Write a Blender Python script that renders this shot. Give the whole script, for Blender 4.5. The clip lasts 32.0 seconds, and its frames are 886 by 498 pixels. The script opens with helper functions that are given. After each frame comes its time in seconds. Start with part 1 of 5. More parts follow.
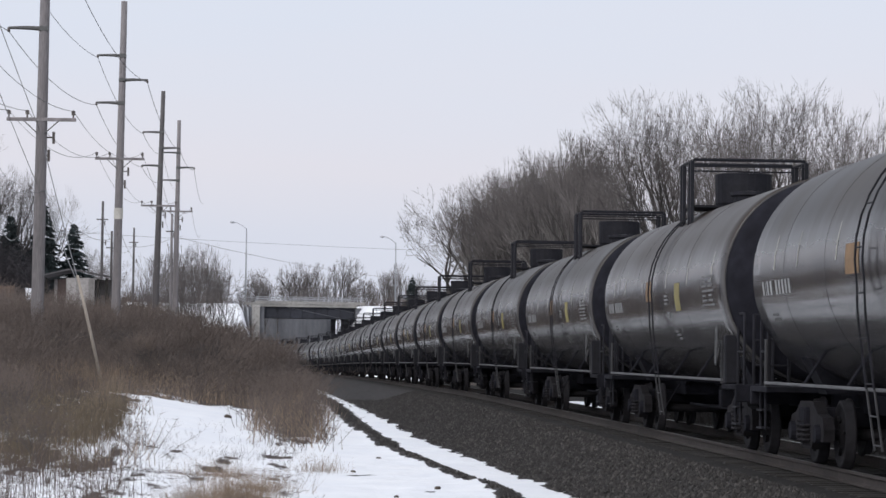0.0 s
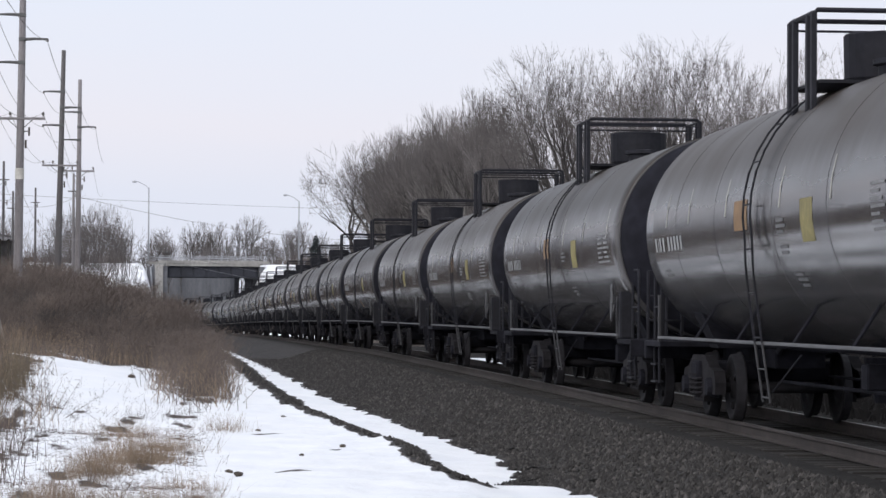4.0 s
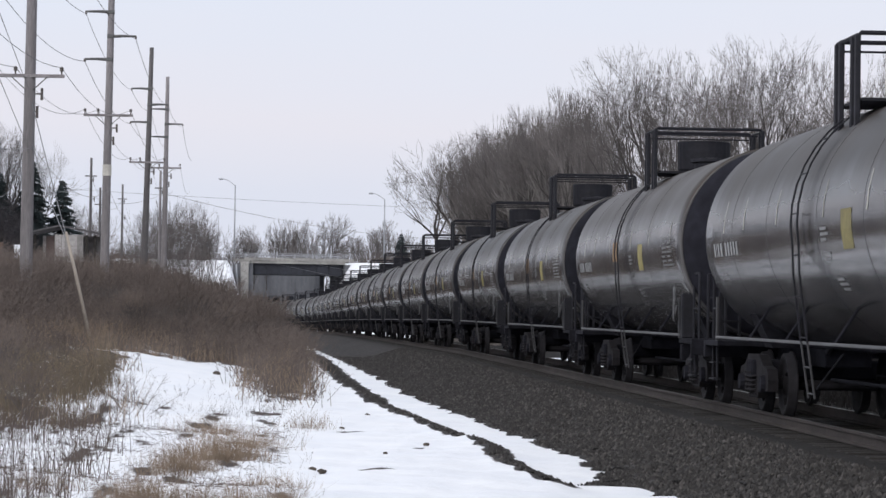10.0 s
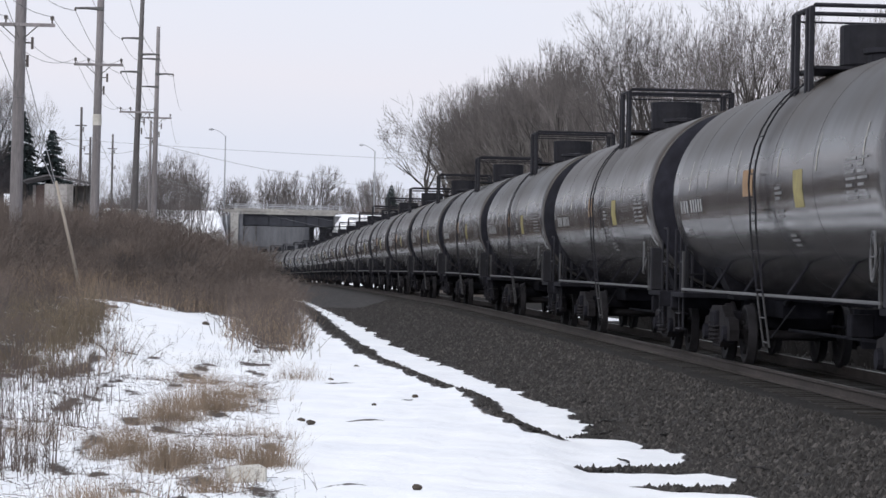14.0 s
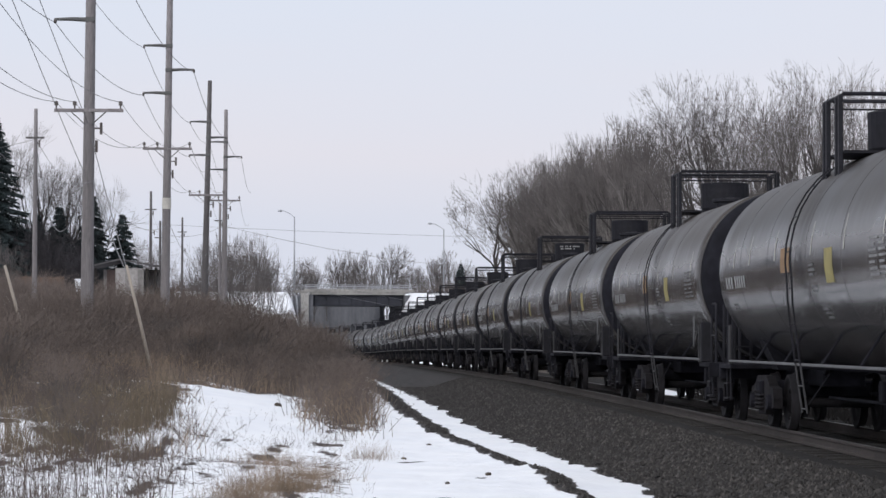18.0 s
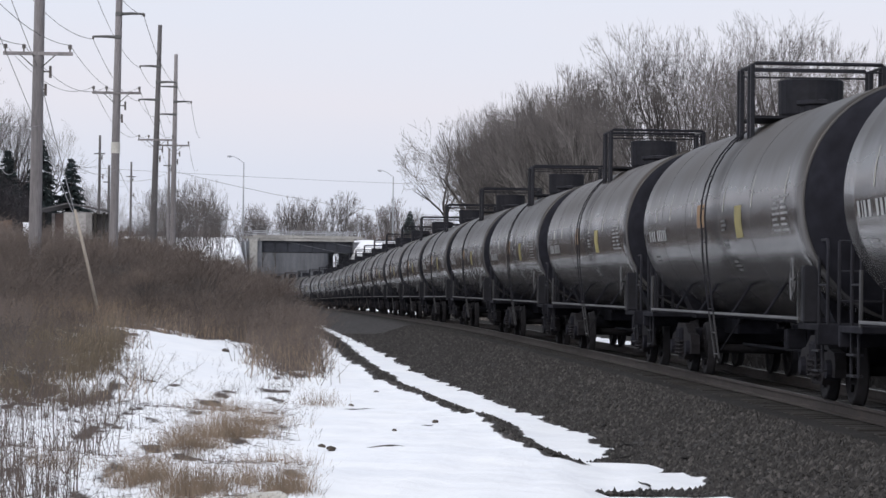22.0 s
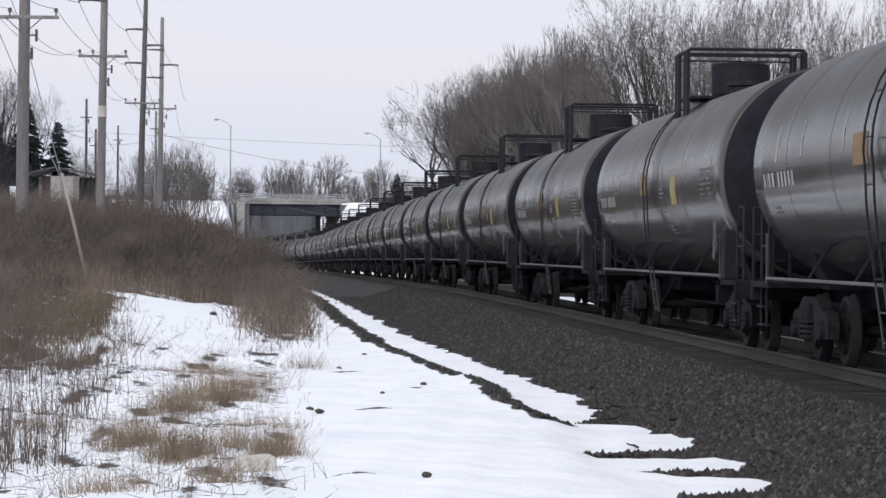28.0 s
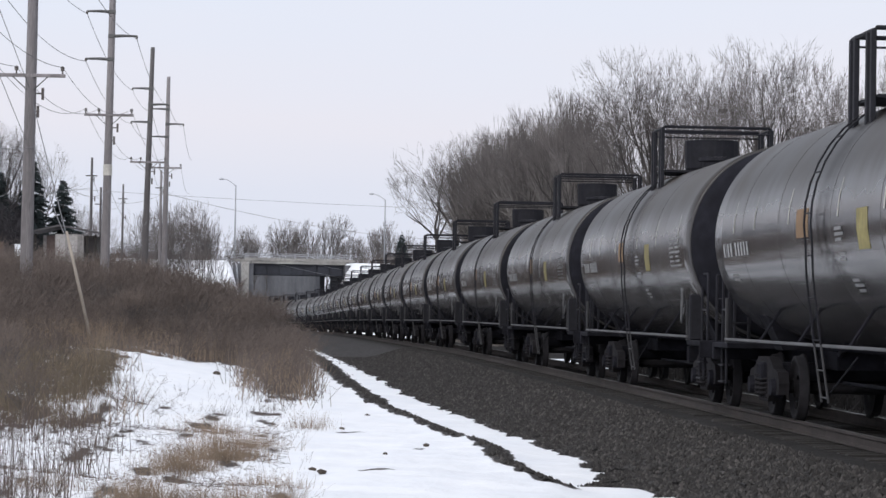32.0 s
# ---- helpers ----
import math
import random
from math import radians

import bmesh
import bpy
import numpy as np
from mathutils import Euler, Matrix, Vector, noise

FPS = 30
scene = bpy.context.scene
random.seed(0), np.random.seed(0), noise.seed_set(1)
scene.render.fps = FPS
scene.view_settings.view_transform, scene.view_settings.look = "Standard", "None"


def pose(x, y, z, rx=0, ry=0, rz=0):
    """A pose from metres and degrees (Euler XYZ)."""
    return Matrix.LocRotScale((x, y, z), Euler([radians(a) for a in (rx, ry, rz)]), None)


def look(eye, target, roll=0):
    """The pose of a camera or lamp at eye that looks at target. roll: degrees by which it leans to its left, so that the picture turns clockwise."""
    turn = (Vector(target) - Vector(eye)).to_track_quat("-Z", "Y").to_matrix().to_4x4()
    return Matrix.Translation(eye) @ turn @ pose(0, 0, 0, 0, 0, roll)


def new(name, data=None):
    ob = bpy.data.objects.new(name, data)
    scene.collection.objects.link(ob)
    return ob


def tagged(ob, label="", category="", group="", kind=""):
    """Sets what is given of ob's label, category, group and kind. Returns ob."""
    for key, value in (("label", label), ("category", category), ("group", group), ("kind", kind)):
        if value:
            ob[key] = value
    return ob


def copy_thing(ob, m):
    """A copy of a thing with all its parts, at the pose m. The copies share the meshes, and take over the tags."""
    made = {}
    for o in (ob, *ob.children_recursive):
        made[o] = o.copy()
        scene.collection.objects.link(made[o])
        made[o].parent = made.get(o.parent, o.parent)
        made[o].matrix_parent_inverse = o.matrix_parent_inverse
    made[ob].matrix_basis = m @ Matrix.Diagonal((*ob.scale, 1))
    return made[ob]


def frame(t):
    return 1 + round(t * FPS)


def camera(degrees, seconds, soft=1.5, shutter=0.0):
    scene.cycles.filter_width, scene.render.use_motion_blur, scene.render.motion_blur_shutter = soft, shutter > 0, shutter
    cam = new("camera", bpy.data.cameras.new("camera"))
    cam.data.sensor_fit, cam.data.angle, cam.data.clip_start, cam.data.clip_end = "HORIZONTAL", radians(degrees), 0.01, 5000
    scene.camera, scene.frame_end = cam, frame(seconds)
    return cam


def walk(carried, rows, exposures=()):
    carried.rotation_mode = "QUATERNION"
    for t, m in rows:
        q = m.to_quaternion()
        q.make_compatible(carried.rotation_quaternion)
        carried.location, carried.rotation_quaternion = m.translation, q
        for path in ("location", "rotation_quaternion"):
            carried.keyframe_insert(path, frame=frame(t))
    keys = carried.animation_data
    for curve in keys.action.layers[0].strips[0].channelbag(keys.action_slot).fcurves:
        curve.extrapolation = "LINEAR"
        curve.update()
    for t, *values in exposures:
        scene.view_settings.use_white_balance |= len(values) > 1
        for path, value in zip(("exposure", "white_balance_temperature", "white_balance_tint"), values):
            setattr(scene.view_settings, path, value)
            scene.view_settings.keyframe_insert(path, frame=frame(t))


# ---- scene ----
# ---- camera: stands on the bank, held by hand with a long lens ----
EYE = (0.0, 0.0, 1.455)
cam = camera(18.272, 32.0, soft=1.5)


def aim(turn, tilt, roll):
    """Camera pose: degrees turned to the left, tilted up from level, and rolled."""
    return pose(*EYE, 0, 0, turn) @ pose(0, 0, 0, 90 + tilt) @ pose(0, 0, 0, 0, 0, roll)


PATH = [
    (0.0, -0.490, 2.178, 0.800),
    (0.5, -0.689, 2.089, 0.767),
    (1.0, -1.008, 1.676, 0.738),
    (1.5, -1.248, 1.221, 0.806),
    (2.0, -1.492, 0.981, 0.664),
    (2.5, -1.750, 0.778, 0.412),
    (3.0, -2.077, 1.193, 0.335),
    (3.5, -2.337, 1.301, 0.167),
    (5.5, -3.129, 1.513, 0.921),
    (6.0, -2.217, 1.588, 0.744),
    (6.5, -1.324, 1.499, 0.702),
    (7.0, -0.780, 1.448, 0.388),
    (7.5, -0.476, 1.533, 0.352),
    (8.0, -0.210, 1.633, 0.447),
    (8.5, -0.017, 1.645, 0.618),
    (9.0, 0.003, 1.532, 0.652),
    (9.5, -0.631, 1.447, 0.700),
    (10.0, -0.736, 1.282, 0.816),
    (10.5, -0.783, 1.104, 0.912),
    (11.0, -0.778, 0.857, 0.900),
    (11.5, -0.918, 0.659, 1.044),
    (12.0, -1.058, 0.668, 1.046),
    (12.5, -1.120, 0.605, 1.098),
    (13.0, -1.123, 0.482, 1.028),
    (13.5, -1.085, 0.359, 1.179),
    (15.5, -0.345, 0.229, 0.816),
    (16.0, -0.047, 0.351, 0.743),
    (16.5, 0.074, 0.860, 0.666),
    (17.0, 0.226, 1.350, 0.536),
    (17.5, 0.436, 1.670, 0.215),
    (18.0, 0.508, 1.886, 0.187),
    (18.5, 0.399, 2.023, 0.281),
    (19.0, 0.039, 2.215, 0.434),
    (19.5, -0.129, 2.414, 0.606),
    (20.0, -0.228, 1.894, 0.685),
    (20.5, -0.301, 1.339, 0.764),
    (21.0, -0.347, 1.141, 0.684),
    (21.5, -0.393, 0.942, 0.650),
    (22.0, -0.561, 0.803, 0.731),
    (22.5, -0.708, 0.634, 0.727),
    (23.0, -0.756, 0.503, 0.799),
    (23.5, -0.715, 0.356, 0.652),
    (24.0, -0.683, 0.699, 0.728),
    (24.5, -0.628, 0.906, 0.869),
    (25.0, -0.573, 0.796, 1.031),
    (25.5, -0.496, 0.264, 1.014),
    (26.0, -0.528, -0.202, 0.943),
    (26.5, -0.670, -0.088, 1.006),
    (28.5, -0.865, 0.052, 0.391),
    (29.0, -0.892, 0.121, 0.305),
    (29.5, -0.904, 0.243, 0.058),
    (30.0, -0.917, 0.452, 0.112),
    (30.5, -0.897, 0.618, 0.288),
    (31.0, -0.910, 0.960, 0.454),
    (31.5, -0.840, 1.254, 0.790),
    (32.0, -0.727, 1.296, 0.974),
]
walk(cam, [(t, aim(turn, tilt, roll)) for t, turn, tilt, roll in PATH],
     [(0.0, -0.12), (1.0, -0.12), (2.0, 0.0), (3.0, 0.04), (6.0, 0.0), (9.0, -0.05), (12.0, 0.03), (16.0, 0.02), (18.0, -0.10), (19.0, -0.14), (20.0, -0.18), (21.5, -0.04), (26.0, 0.0), (32.0, 0.0)])


# ---- sky and light: an even winter overcast, the sun a faint glow behind cloud ----
world = bpy.data.worlds.new("overcast_sky")
scene.world = world
world.use_nodes = True
wn, wl = world.node_tree.nodes, world.node_tree.links
wn.clear()
w_out = wn.new("ShaderNodeOutputWorld")
w_bg = wn.new("ShaderNodeBackground")
w_sky = wn.new("ShaderNodeTexSky")
w_sky.sky_type = "NISHITA"
w_sky.sun_disc = False
w_sky.sun_elevation, w_sky.sun_rotation = radians(28), radians(-150)
w_sky.dust_density = 4.0
w_dim = wn.new("ShaderNodeVectorMath")
w_dim.operation = "SCALE"
w_dim.inputs["Scale"].default_value = 0.10
w_geo = wn.new("ShaderNodeTexCoord")
w_sep = wn.new("ShaderNodeSeparateXYZ")
w_ramp = wn.new("ShaderNodeValToRGB")
w_map = wn.new("ShaderNodeMapping")
w_map.inputs["Scale"].default_value = (1.4, 1.4, 9.0)
w_noise = wn.new("ShaderNodeTexNoise")
w_noise.inputs["Scale"].default_value = 2.2
w_noise.inputs["Detail"].default_value = 3.0
w_add = wn.new("ShaderNodeMath")
w_add.operation = "MULTIPLY_ADD"
w_add.inputs[1].default_value = 0.08
w_mix = wn.new("ShaderNodeMix")
w_mix.data_type = "RGBA"
w_mix.inputs["Factor"].default_value = 0.9
ramp = w_ramp.color_ramp
ramp.elements[0].position, ramp.elements[0].color = 0.0, (0.70, 0.72, 0.82, 1)
ramp.elements[1].position, ramp.elements[1].color = 1.0, (0.78, 0.81, 0.90, 1)
for at, tint in ((0.07, (0.71, 0.74, 0.85, 1)), (0.115, (0.77, 0.76, 0.84, 1)), (0.16, (0.73, 0.77, 0.88, 1))):
    ramp.elements.new(at).color = tint
wl.new(w_geo.outputs["Generated"], w_sep.inputs[0])
wl.new(w_geo.outputs["Generated"], w_map.inputs["Vector"])
wl.new(w_map.outputs[0], w_noise.inputs["Vector"])
wl.new(w_noise.outputs["Fac"], w_add.inputs[0])
wl.new(w_sep.outputs["Z"], w_add.inputs[2])
wl.new(w_add.outputs[0], w_ramp.inputs["Fac"])
wl.new(w_sky.outputs["Color"], w_dim.inputs[0])
wl.new(w_dim.outputs[0], w_mix.inputs[6])
wl.new(w_ramp.outputs["Color"], w_mix.inputs[7])
wl.new(w_mix.outputs[2], w_bg.inputs["Color"])
wl.new(w_bg.outputs[0], w_out.inputs[0])
w_bg.inputs["Strength"].default_value = 1.14

sun = new("sun", bpy.data.lights.new("sun", "SUN"))
sun.data.energy, sun.data.angle, sun.data.color = 1.3, radians(25), (1.0, 0.985, 0.965)
sun.matrix_world = look((-40, -60, 60), (0, 30, 0))
scene.view_settings.exposure = 0.0


# ---- materials ----
def ground_coords(nodes):
    return nodes.new("ShaderNodeNewGeometry").outputs["Position"]


def mat(name, colour, rough=0.7, metal=0.0, grain=0.15, scale=6.0, blotch=0.15, blotch_scale=0.7, bump=0.2, bump_scale=None, stretch=(1, 1, 1), vary=0.0, spec=0.5, coords="Object"):
    """A surface with fine grain, broad stains, relief and a spread of tone from piece to piece."""
    m = bpy.data.materials.new(name)
    m.use_nodes = True
    n, l = m.node_tree.nodes, m.node_tree.links
    b = n["Principled BSDF"]
    b.inputs["Roughness"].default_value, b.inputs["Metallic"].default_value = rough, metal
    b.inputs["Specular IOR Level"].default_value = spec
    tc = n.new("ShaderNodeTexCoord")
    mp = n.new("ShaderNodeMapping")
    mp.inputs["Scale"].default_value = stretch
    l.new(tc.outputs["Object"] if coords == "Object" else ground_coords(n), mp.inputs["Vector"])
    fine, broad = n.new("ShaderNodeTexNoise"), n.new("ShaderNodeTexNoise")
    fine.inputs["Scale"].default_value, broad.inputs["Scale"].default_value = scale, blotch_scale
    fine.inputs["Detail"].default_value, broad.inputs["Detail"].default_value = 5, 4
    for t in (fine, broad):
        l.new(mp.outputs[0], t.inputs["Vector"])
    total = None
    sources = [(fine.outputs["Fac"], grain), (broad.outputs["Fac"], blotch)]
    if vary:
        sources.append((n.new("ShaderNodeObjectInfo").outputs["Random"], vary))
    for out, amount in sources:
        k = n.new("ShaderNodeMapRange")
        k.inputs["From Min"].default_value, k.inputs["From Max"].default_value = 0.25, 0.75
        if out.name == "Random":
            k.inputs["From Min"].default_value, k.inputs["From Max"].default_value = 0.0, 1.0
        k.inputs["To Min"].default_value, k.inputs["To Max"].default_value = 1 - amount, 1 + amount
        l.new(out, k.inputs["Value"])
        if total is None:
            total = k.outputs[0]
        else:
            mul = n.new("ShaderNodeMath")
            mul.operation = "MULTIPLY"
            l.new(total, mul.inputs[0]), l.new(k.outputs[0], mul.inputs[1])
            total = mul.outputs[0]
    sc = n.new("ShaderNodeVectorMath")
    sc.operation = "SCALE"
    sc.inputs[0].default_value = colour
    l.new(total, sc.inputs["Scale"])
    l.new(sc.outputs[0], b.inputs["Base Color"])
    if bump:
        bp, bn = n.new("ShaderNodeBump"), n.new("ShaderNodeTexNoise")
        bn.inputs["Scale"].default_value = bump_scale or scale * 1.5
        bn.inputs["Detail"].default_value = 4
        bp.inputs["Strength"].default_value, bp.inputs["Distance"].default_value = bump, 0.02
        l.new(mp.outputs[0], bn.inputs["Vector"])
        l.new(bn.outputs["Fac"], bp.inputs["Height"])
        l.new(bp.outputs[0], b.inputs["Normal"])
    return m


STEEL_BLACK = mat("black_steel", (0.013, 0.013, 0.018), 0.75, 0.0, 0.3, 9, 0.4, 1.2, 0.1, spec=0.3)
UNDERFRAME = mat("grimy_underframe", (0.016, 0.016, 0.021), 0.95, 0.0, 0.3, 7, 0.45, 1.5, 0.2, spec=0.12)
SILL_EDGE = mat("worn_sill_edge", (0.085, 0.085, 0.090), 0.55, 0.0, 0.25, 8, 0.35, 1.2, 0.1)
LADDER_GREY = mat("dull_ladder_paint", (0.040, 0.040, 0.044), 0.6, 0.0, 0.25, 8, 0.35, 1.2, 0.1)
WHEEL_STEEL = mat("worn_wheel_steel", (0.016, 0.015, 0.0175), 0.75, 0.0, 0.3, 8, 0.3, 2, 0.1, spec=0.2)
SPRING_GREY = mat("dusty_cast_steel", (0.020, 0.0185, 0.021), 0.85, 0.0, 0.3, 9, 0.4, 2, 0.2, spec=0.15)
WHITE_MARK = mat("white_stencil", (0.30, 0.30, 0.30), 0.6, 0, 0.2, 20, 0.3, 3, 0)
FADED_MARK = mat("faded_stencil", (0.15, 0.15, 0.15), 0.6, 0, 0.3, 20, 0.4, 3, 0, vary=0.5)
# Blacker than the shell: the shade of the gap between cars is coloured in.
HEAD_SHADED = mat("shaded_matte_tank_head", (0.013, 0.013, 0.018), 0.85, 0, 0.3, 5, 0.4, 0.8, 0.05, vary=0.2, spec=0.15)
STRIP_MARK = mat("reflective_strip", (0.36, 0.35, 0.31), 0.5, 0, 0.2, 20, 0.3, 3, 0, vary=0.3)
YELLOW_MARK = mat("yellow_placard", (0.25, 0.21, 0.07), 0.6, 0, 0.15, 12, 0.3, 3, 0, vary=0.2)
ORANGE_MARK = mat("orange_placard", (0.21, 0.12, 0.05), 0.6, 0, 0.15, 12, 0.3, 3, 0, vary=0.2)
RAIL_RUST = mat("rusty_rail_web", (0.046, 0.037, 0.034), 0.85, 0.1, 0.25, 9, 0.3, 1, 0.2)
RAIL_TOP = mat("polished_railhead", (0.24, 0.23, 0.225), 0.45, 0.8, 0.1, 9, 0.2, 1, 0.05)
TIE_WOOD = mat("weathered_tie_wood", (0.026, 0.023, 0.021), 0.95, 0, 0.35, 10, 0.3, 2, 0.5, stretch=(1, 6, 1), vary=0.3)
POLE_WOOD = mat("grey_pole_wood", (0.21, 0.195, 0.20), 0.9, 0, 0.3, 9, 0.3, 0.6, 0.4, stretch=(4, 4, 0.3), vary=0.12)
PROP_WOOD = mat("bare_pale_wood", (0.33, 0.29, 0.25), 0.9, 0, 0.2, 9, 0.25, 0.6, 0.3, stretch=(4, 4, 0.4), vary=0.1)
POLE_DARK = mat("tarred_pole_wood", (0.105, 0.098, 0.10), 0.9, 0, 0.3, 9, 0.3, 0.6, 0.4, stretch=(4, 4, 0.3), vary=0.15)
FIBRE_ARM = mat("grey_arm", (0.10, 0.10, 0.10), 0.7, 0, 0.2, 9, 0.2, 1, 0.1)
INSULATOR = mat("brown_porcelain", (0.09, 0.075, 0.07), 0.35, 0, 0.1, 9, 0.1, 1, 0)
WIRE = mat("weathered_wire", (0.16, 0.16, 0.17), 0.6, 0.3, 0.1, 2, 0.1, 1, 0)
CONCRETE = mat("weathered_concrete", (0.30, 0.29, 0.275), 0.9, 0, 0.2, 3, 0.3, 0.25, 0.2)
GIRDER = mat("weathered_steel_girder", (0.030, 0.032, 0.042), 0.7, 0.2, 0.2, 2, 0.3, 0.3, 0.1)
# Darker and bluer than the deck's concrete.
DARK_CONCRETE = mat("dark_abutment_concrete", (0.115, 0.118, 0.13), 0.9, 0, 0.2, 2, 0.3, 0.3, 0.2)
GALV = mat("galvanised_steel", (0.34, 0.35, 0.37), 0.5, 0.5, 0.15, 6, 0.15, 1, 0.05)
PALE_BARK = mat("pale_grey_bark", (0.20, 0.187, 0.18), 0.95, 0, 0.3, 7, 0.3, 0.8, 0.5, stretch=(3, 3, 0.6), vary=0.3)
BARK = mat("grey_bark", (0.082, 0.075, 0.073), 0.95, 0, 0.3, 7, 0.3, 0.8, 0.5, stretch=(3, 3, 0.6), vary=0.25)
TWIG = mat("bare_twigs", (0.140, 0.127, 0.125), 0.95, 0, 0.25, 3, 0.25, 0.4, 0, vary=0.25)
SPRUCE = mat("spruce_needles", (0.016, 0.026, 0.028), 0.8, 0, 0.35, 5, 0.35, 0.8, 0.2, vary=0.2)
BRUSH_RED = mat("reddish_brush_stems", (0.125, 0.100, 0.088), 0.95, 0, 0.35, 1.6, 0.55, 0.3, 0, coords="World")
GRASS_OLIVE = mat("olive_dry_grass", (0.135, 0.108, 0.076), 0.95, 0, 0.4, 6.0, 0.35, 1.2, 0, coords="World")
UNDERGROWTH = mat("pale_undergrowth_stems", (0.19, 0.172, 0.165), 0.95, 0, 0.3, 3, 0.3, 0.4, 0, coords="World")
THICKET = mat("shadowed_thicket_stems", (0.045, 0.041, 0.046), 0.95, 0, 0.3, 3, 0.3, 0.4, 0, coords="World")
GRASS_TAN = mat("dry_grass", (0.25, 0.19, 0.14), 0.95, 0, 0.45, 6.0, 0.35, 1.2, 0, coords="World")
# Near-black stands for shade behind the train; the loose sticks share it.
BRUSH_SHADE = mat("shaded_brush_and_dark_sticks", (0.016, 0.0145, 0.015), 0.95, 0, 0.3, 3, 0.3, 0.4, 0, coords="World")
WEED_DARK = mat("dead_weed_stems", (0.10, 0.078, 0.068), 0.95, 0, 0.3, 3, 0.3, 0.4, 0, coords="World")
SHED_WALL = mat("weathered_shed_boards", (0.30, 0.285, 0.28), 0.9, 0, 0.2, 5, 0.25, 0.6, 0.2, vary=0.25)
SHED_RED = mat("faded_red_boards", (0.07, 0.050, 0.047), 0.9, 0, 0.2, 5, 0.25, 0.6, 0.2)
FENCE_BROWN = mat("rust_brown_boards", (0.12, 0.078, 0.056), 0.9, 0, 0.2, 5, 0.3, 0.6, 0.2, vary=0.3)
SHED_DARK = mat("dark_roofing", (0.09, 0.085, 0.09), 0.9, 0, 0.2, 5, 0.25, 0.6, 0.2)
SNOW_PILE = mat("old_snow", (0.80, 0.82, 0.86), 0.85, 0, 0.05, 3, 0.06, 0.4, 0.3)
PALE_BLOCK = mat("pale_concrete_block", (0.52, 0.50, 0.46), 0.9, 0, 0.15, 14, 0.2, 3, 0.3)
CLOD = mat("frozen_dirt", (0.085, 0.068, 0.055), 0.95, 0, 0.3, 14, 0.3, 3, 0.4, vary=0.3)


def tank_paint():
    """Black tank enamel: glossy on the flanks and greyed there for reflected snow, dulled by settled dust on top, with
    spill stains below the fittings.
    """
    m = bpy.data.materials.new("black_tank_enamel")
    m.use_nodes = True
    n, l = m.node_tree.nodes, m.node_tree.links
    b = n["Principled BSDF"]
    b.inputs["Specular Tint"].default_value = (1.0, 0.955, 0.93, 1)

    def math_node(op, x, y, z=None, clamp=False):
        k = n.new("ShaderNodeMath")
        k.operation, k.use_clamp = op, clamp
        for i, v in enumerate((x, y, z)):
            if v is None:
                continue
            if isinstance(v, (int, float)):
                k.inputs[i].default_value = v
            else:
                l.new(v, k.inputs[i])
        return k.outputs[0]

    def span(v, a, b, lo, hi):
        k = n.new("ShaderNodeMapRange")
        k.interpolation_type = "SMOOTHSTEP"
        for key, val in (("From Min", a), ("From Max", b), ("To Min", lo), ("To Max", hi)):
            k.inputs[key].default_value = val
        l.new(v, k.inputs["Value"])
        return k.outputs[0]

    tc = n.new("ShaderNodeTexCoord")
    rnd_ = n.new("ShaderNodeObjectInfo").outputs["Random"]
    shift = n.new("ShaderNodeVectorMath")
    shift.operation = "MULTIPLY_ADD"
    shift.inputs[1].default_value = (40, 40, 40)
    l.new(rnd_, shift.inputs[0]), l.new(tc.outputs["Object"], shift.inputs[2])

    def noise_of(scale, detail, stretch):
        mp, t = n.new("ShaderNodeMapping"), n.new("ShaderNodeTexNoise")
        mp.inputs["Scale"].default_value = stretch
        t.inputs["Scale"].default_value, t.inputs["Detail"].default_value = scale, detail
        l.new(shift.outputs[0], mp.inputs["Vector"]), l.new(mp.outputs[0], t.inputs["Vector"])
        return t.outputs["Fac"]

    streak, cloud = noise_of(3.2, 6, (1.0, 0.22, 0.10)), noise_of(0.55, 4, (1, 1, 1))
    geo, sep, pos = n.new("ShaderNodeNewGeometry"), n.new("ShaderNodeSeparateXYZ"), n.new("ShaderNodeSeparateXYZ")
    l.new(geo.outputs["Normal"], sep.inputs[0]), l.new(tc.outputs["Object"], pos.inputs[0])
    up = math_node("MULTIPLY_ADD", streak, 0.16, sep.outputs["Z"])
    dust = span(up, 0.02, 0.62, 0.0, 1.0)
    # run-down stains beside the ladder
    side_x = math_node("ADD", pos.outputs["X"], math_node("MULTIPLY_ADD", streak, 0.9, -0.45))
    stain = math_node("MULTIPLY", span(side_x, 0.15, 0.35, 0.0, 1.0), span(side_x, 0.55, 1.0, 1.0, 0.0))
    stain = math_node("MULTIPLY", stain, span(streak, 0.42, 0.58, 0.1, 0.75))

    def blend(fac, a, c):
        k = n.new("ShaderNodeMix")
        k.data_type = "RGBA"
        l.new(fac, k.inputs["Factor"])
        for i, v in ((6, a), (7, c)):
            if isinstance(v, tuple):
                k.inputs[i].default_value = (*v, 1)
            else:
                l.new(v, k.inputs[i])
        return k.outputs[2]

    # Flank tone is lifted in colour to imitate snow's reflection; the mask follows slope.
    snowlit_paint = blend(span(streak, 0.35, 0.7, 0.0, 1.0), (0.042, 0.0425, 0.047), (0.072, 0.069, 0.068))
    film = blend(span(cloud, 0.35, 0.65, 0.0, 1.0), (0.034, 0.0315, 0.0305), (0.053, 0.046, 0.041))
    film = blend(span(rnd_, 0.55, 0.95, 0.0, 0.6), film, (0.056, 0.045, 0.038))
    col = blend(stain, blend(dust, snowlit_paint, film), (0.010, 0.009, 0.009))
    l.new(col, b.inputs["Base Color"])
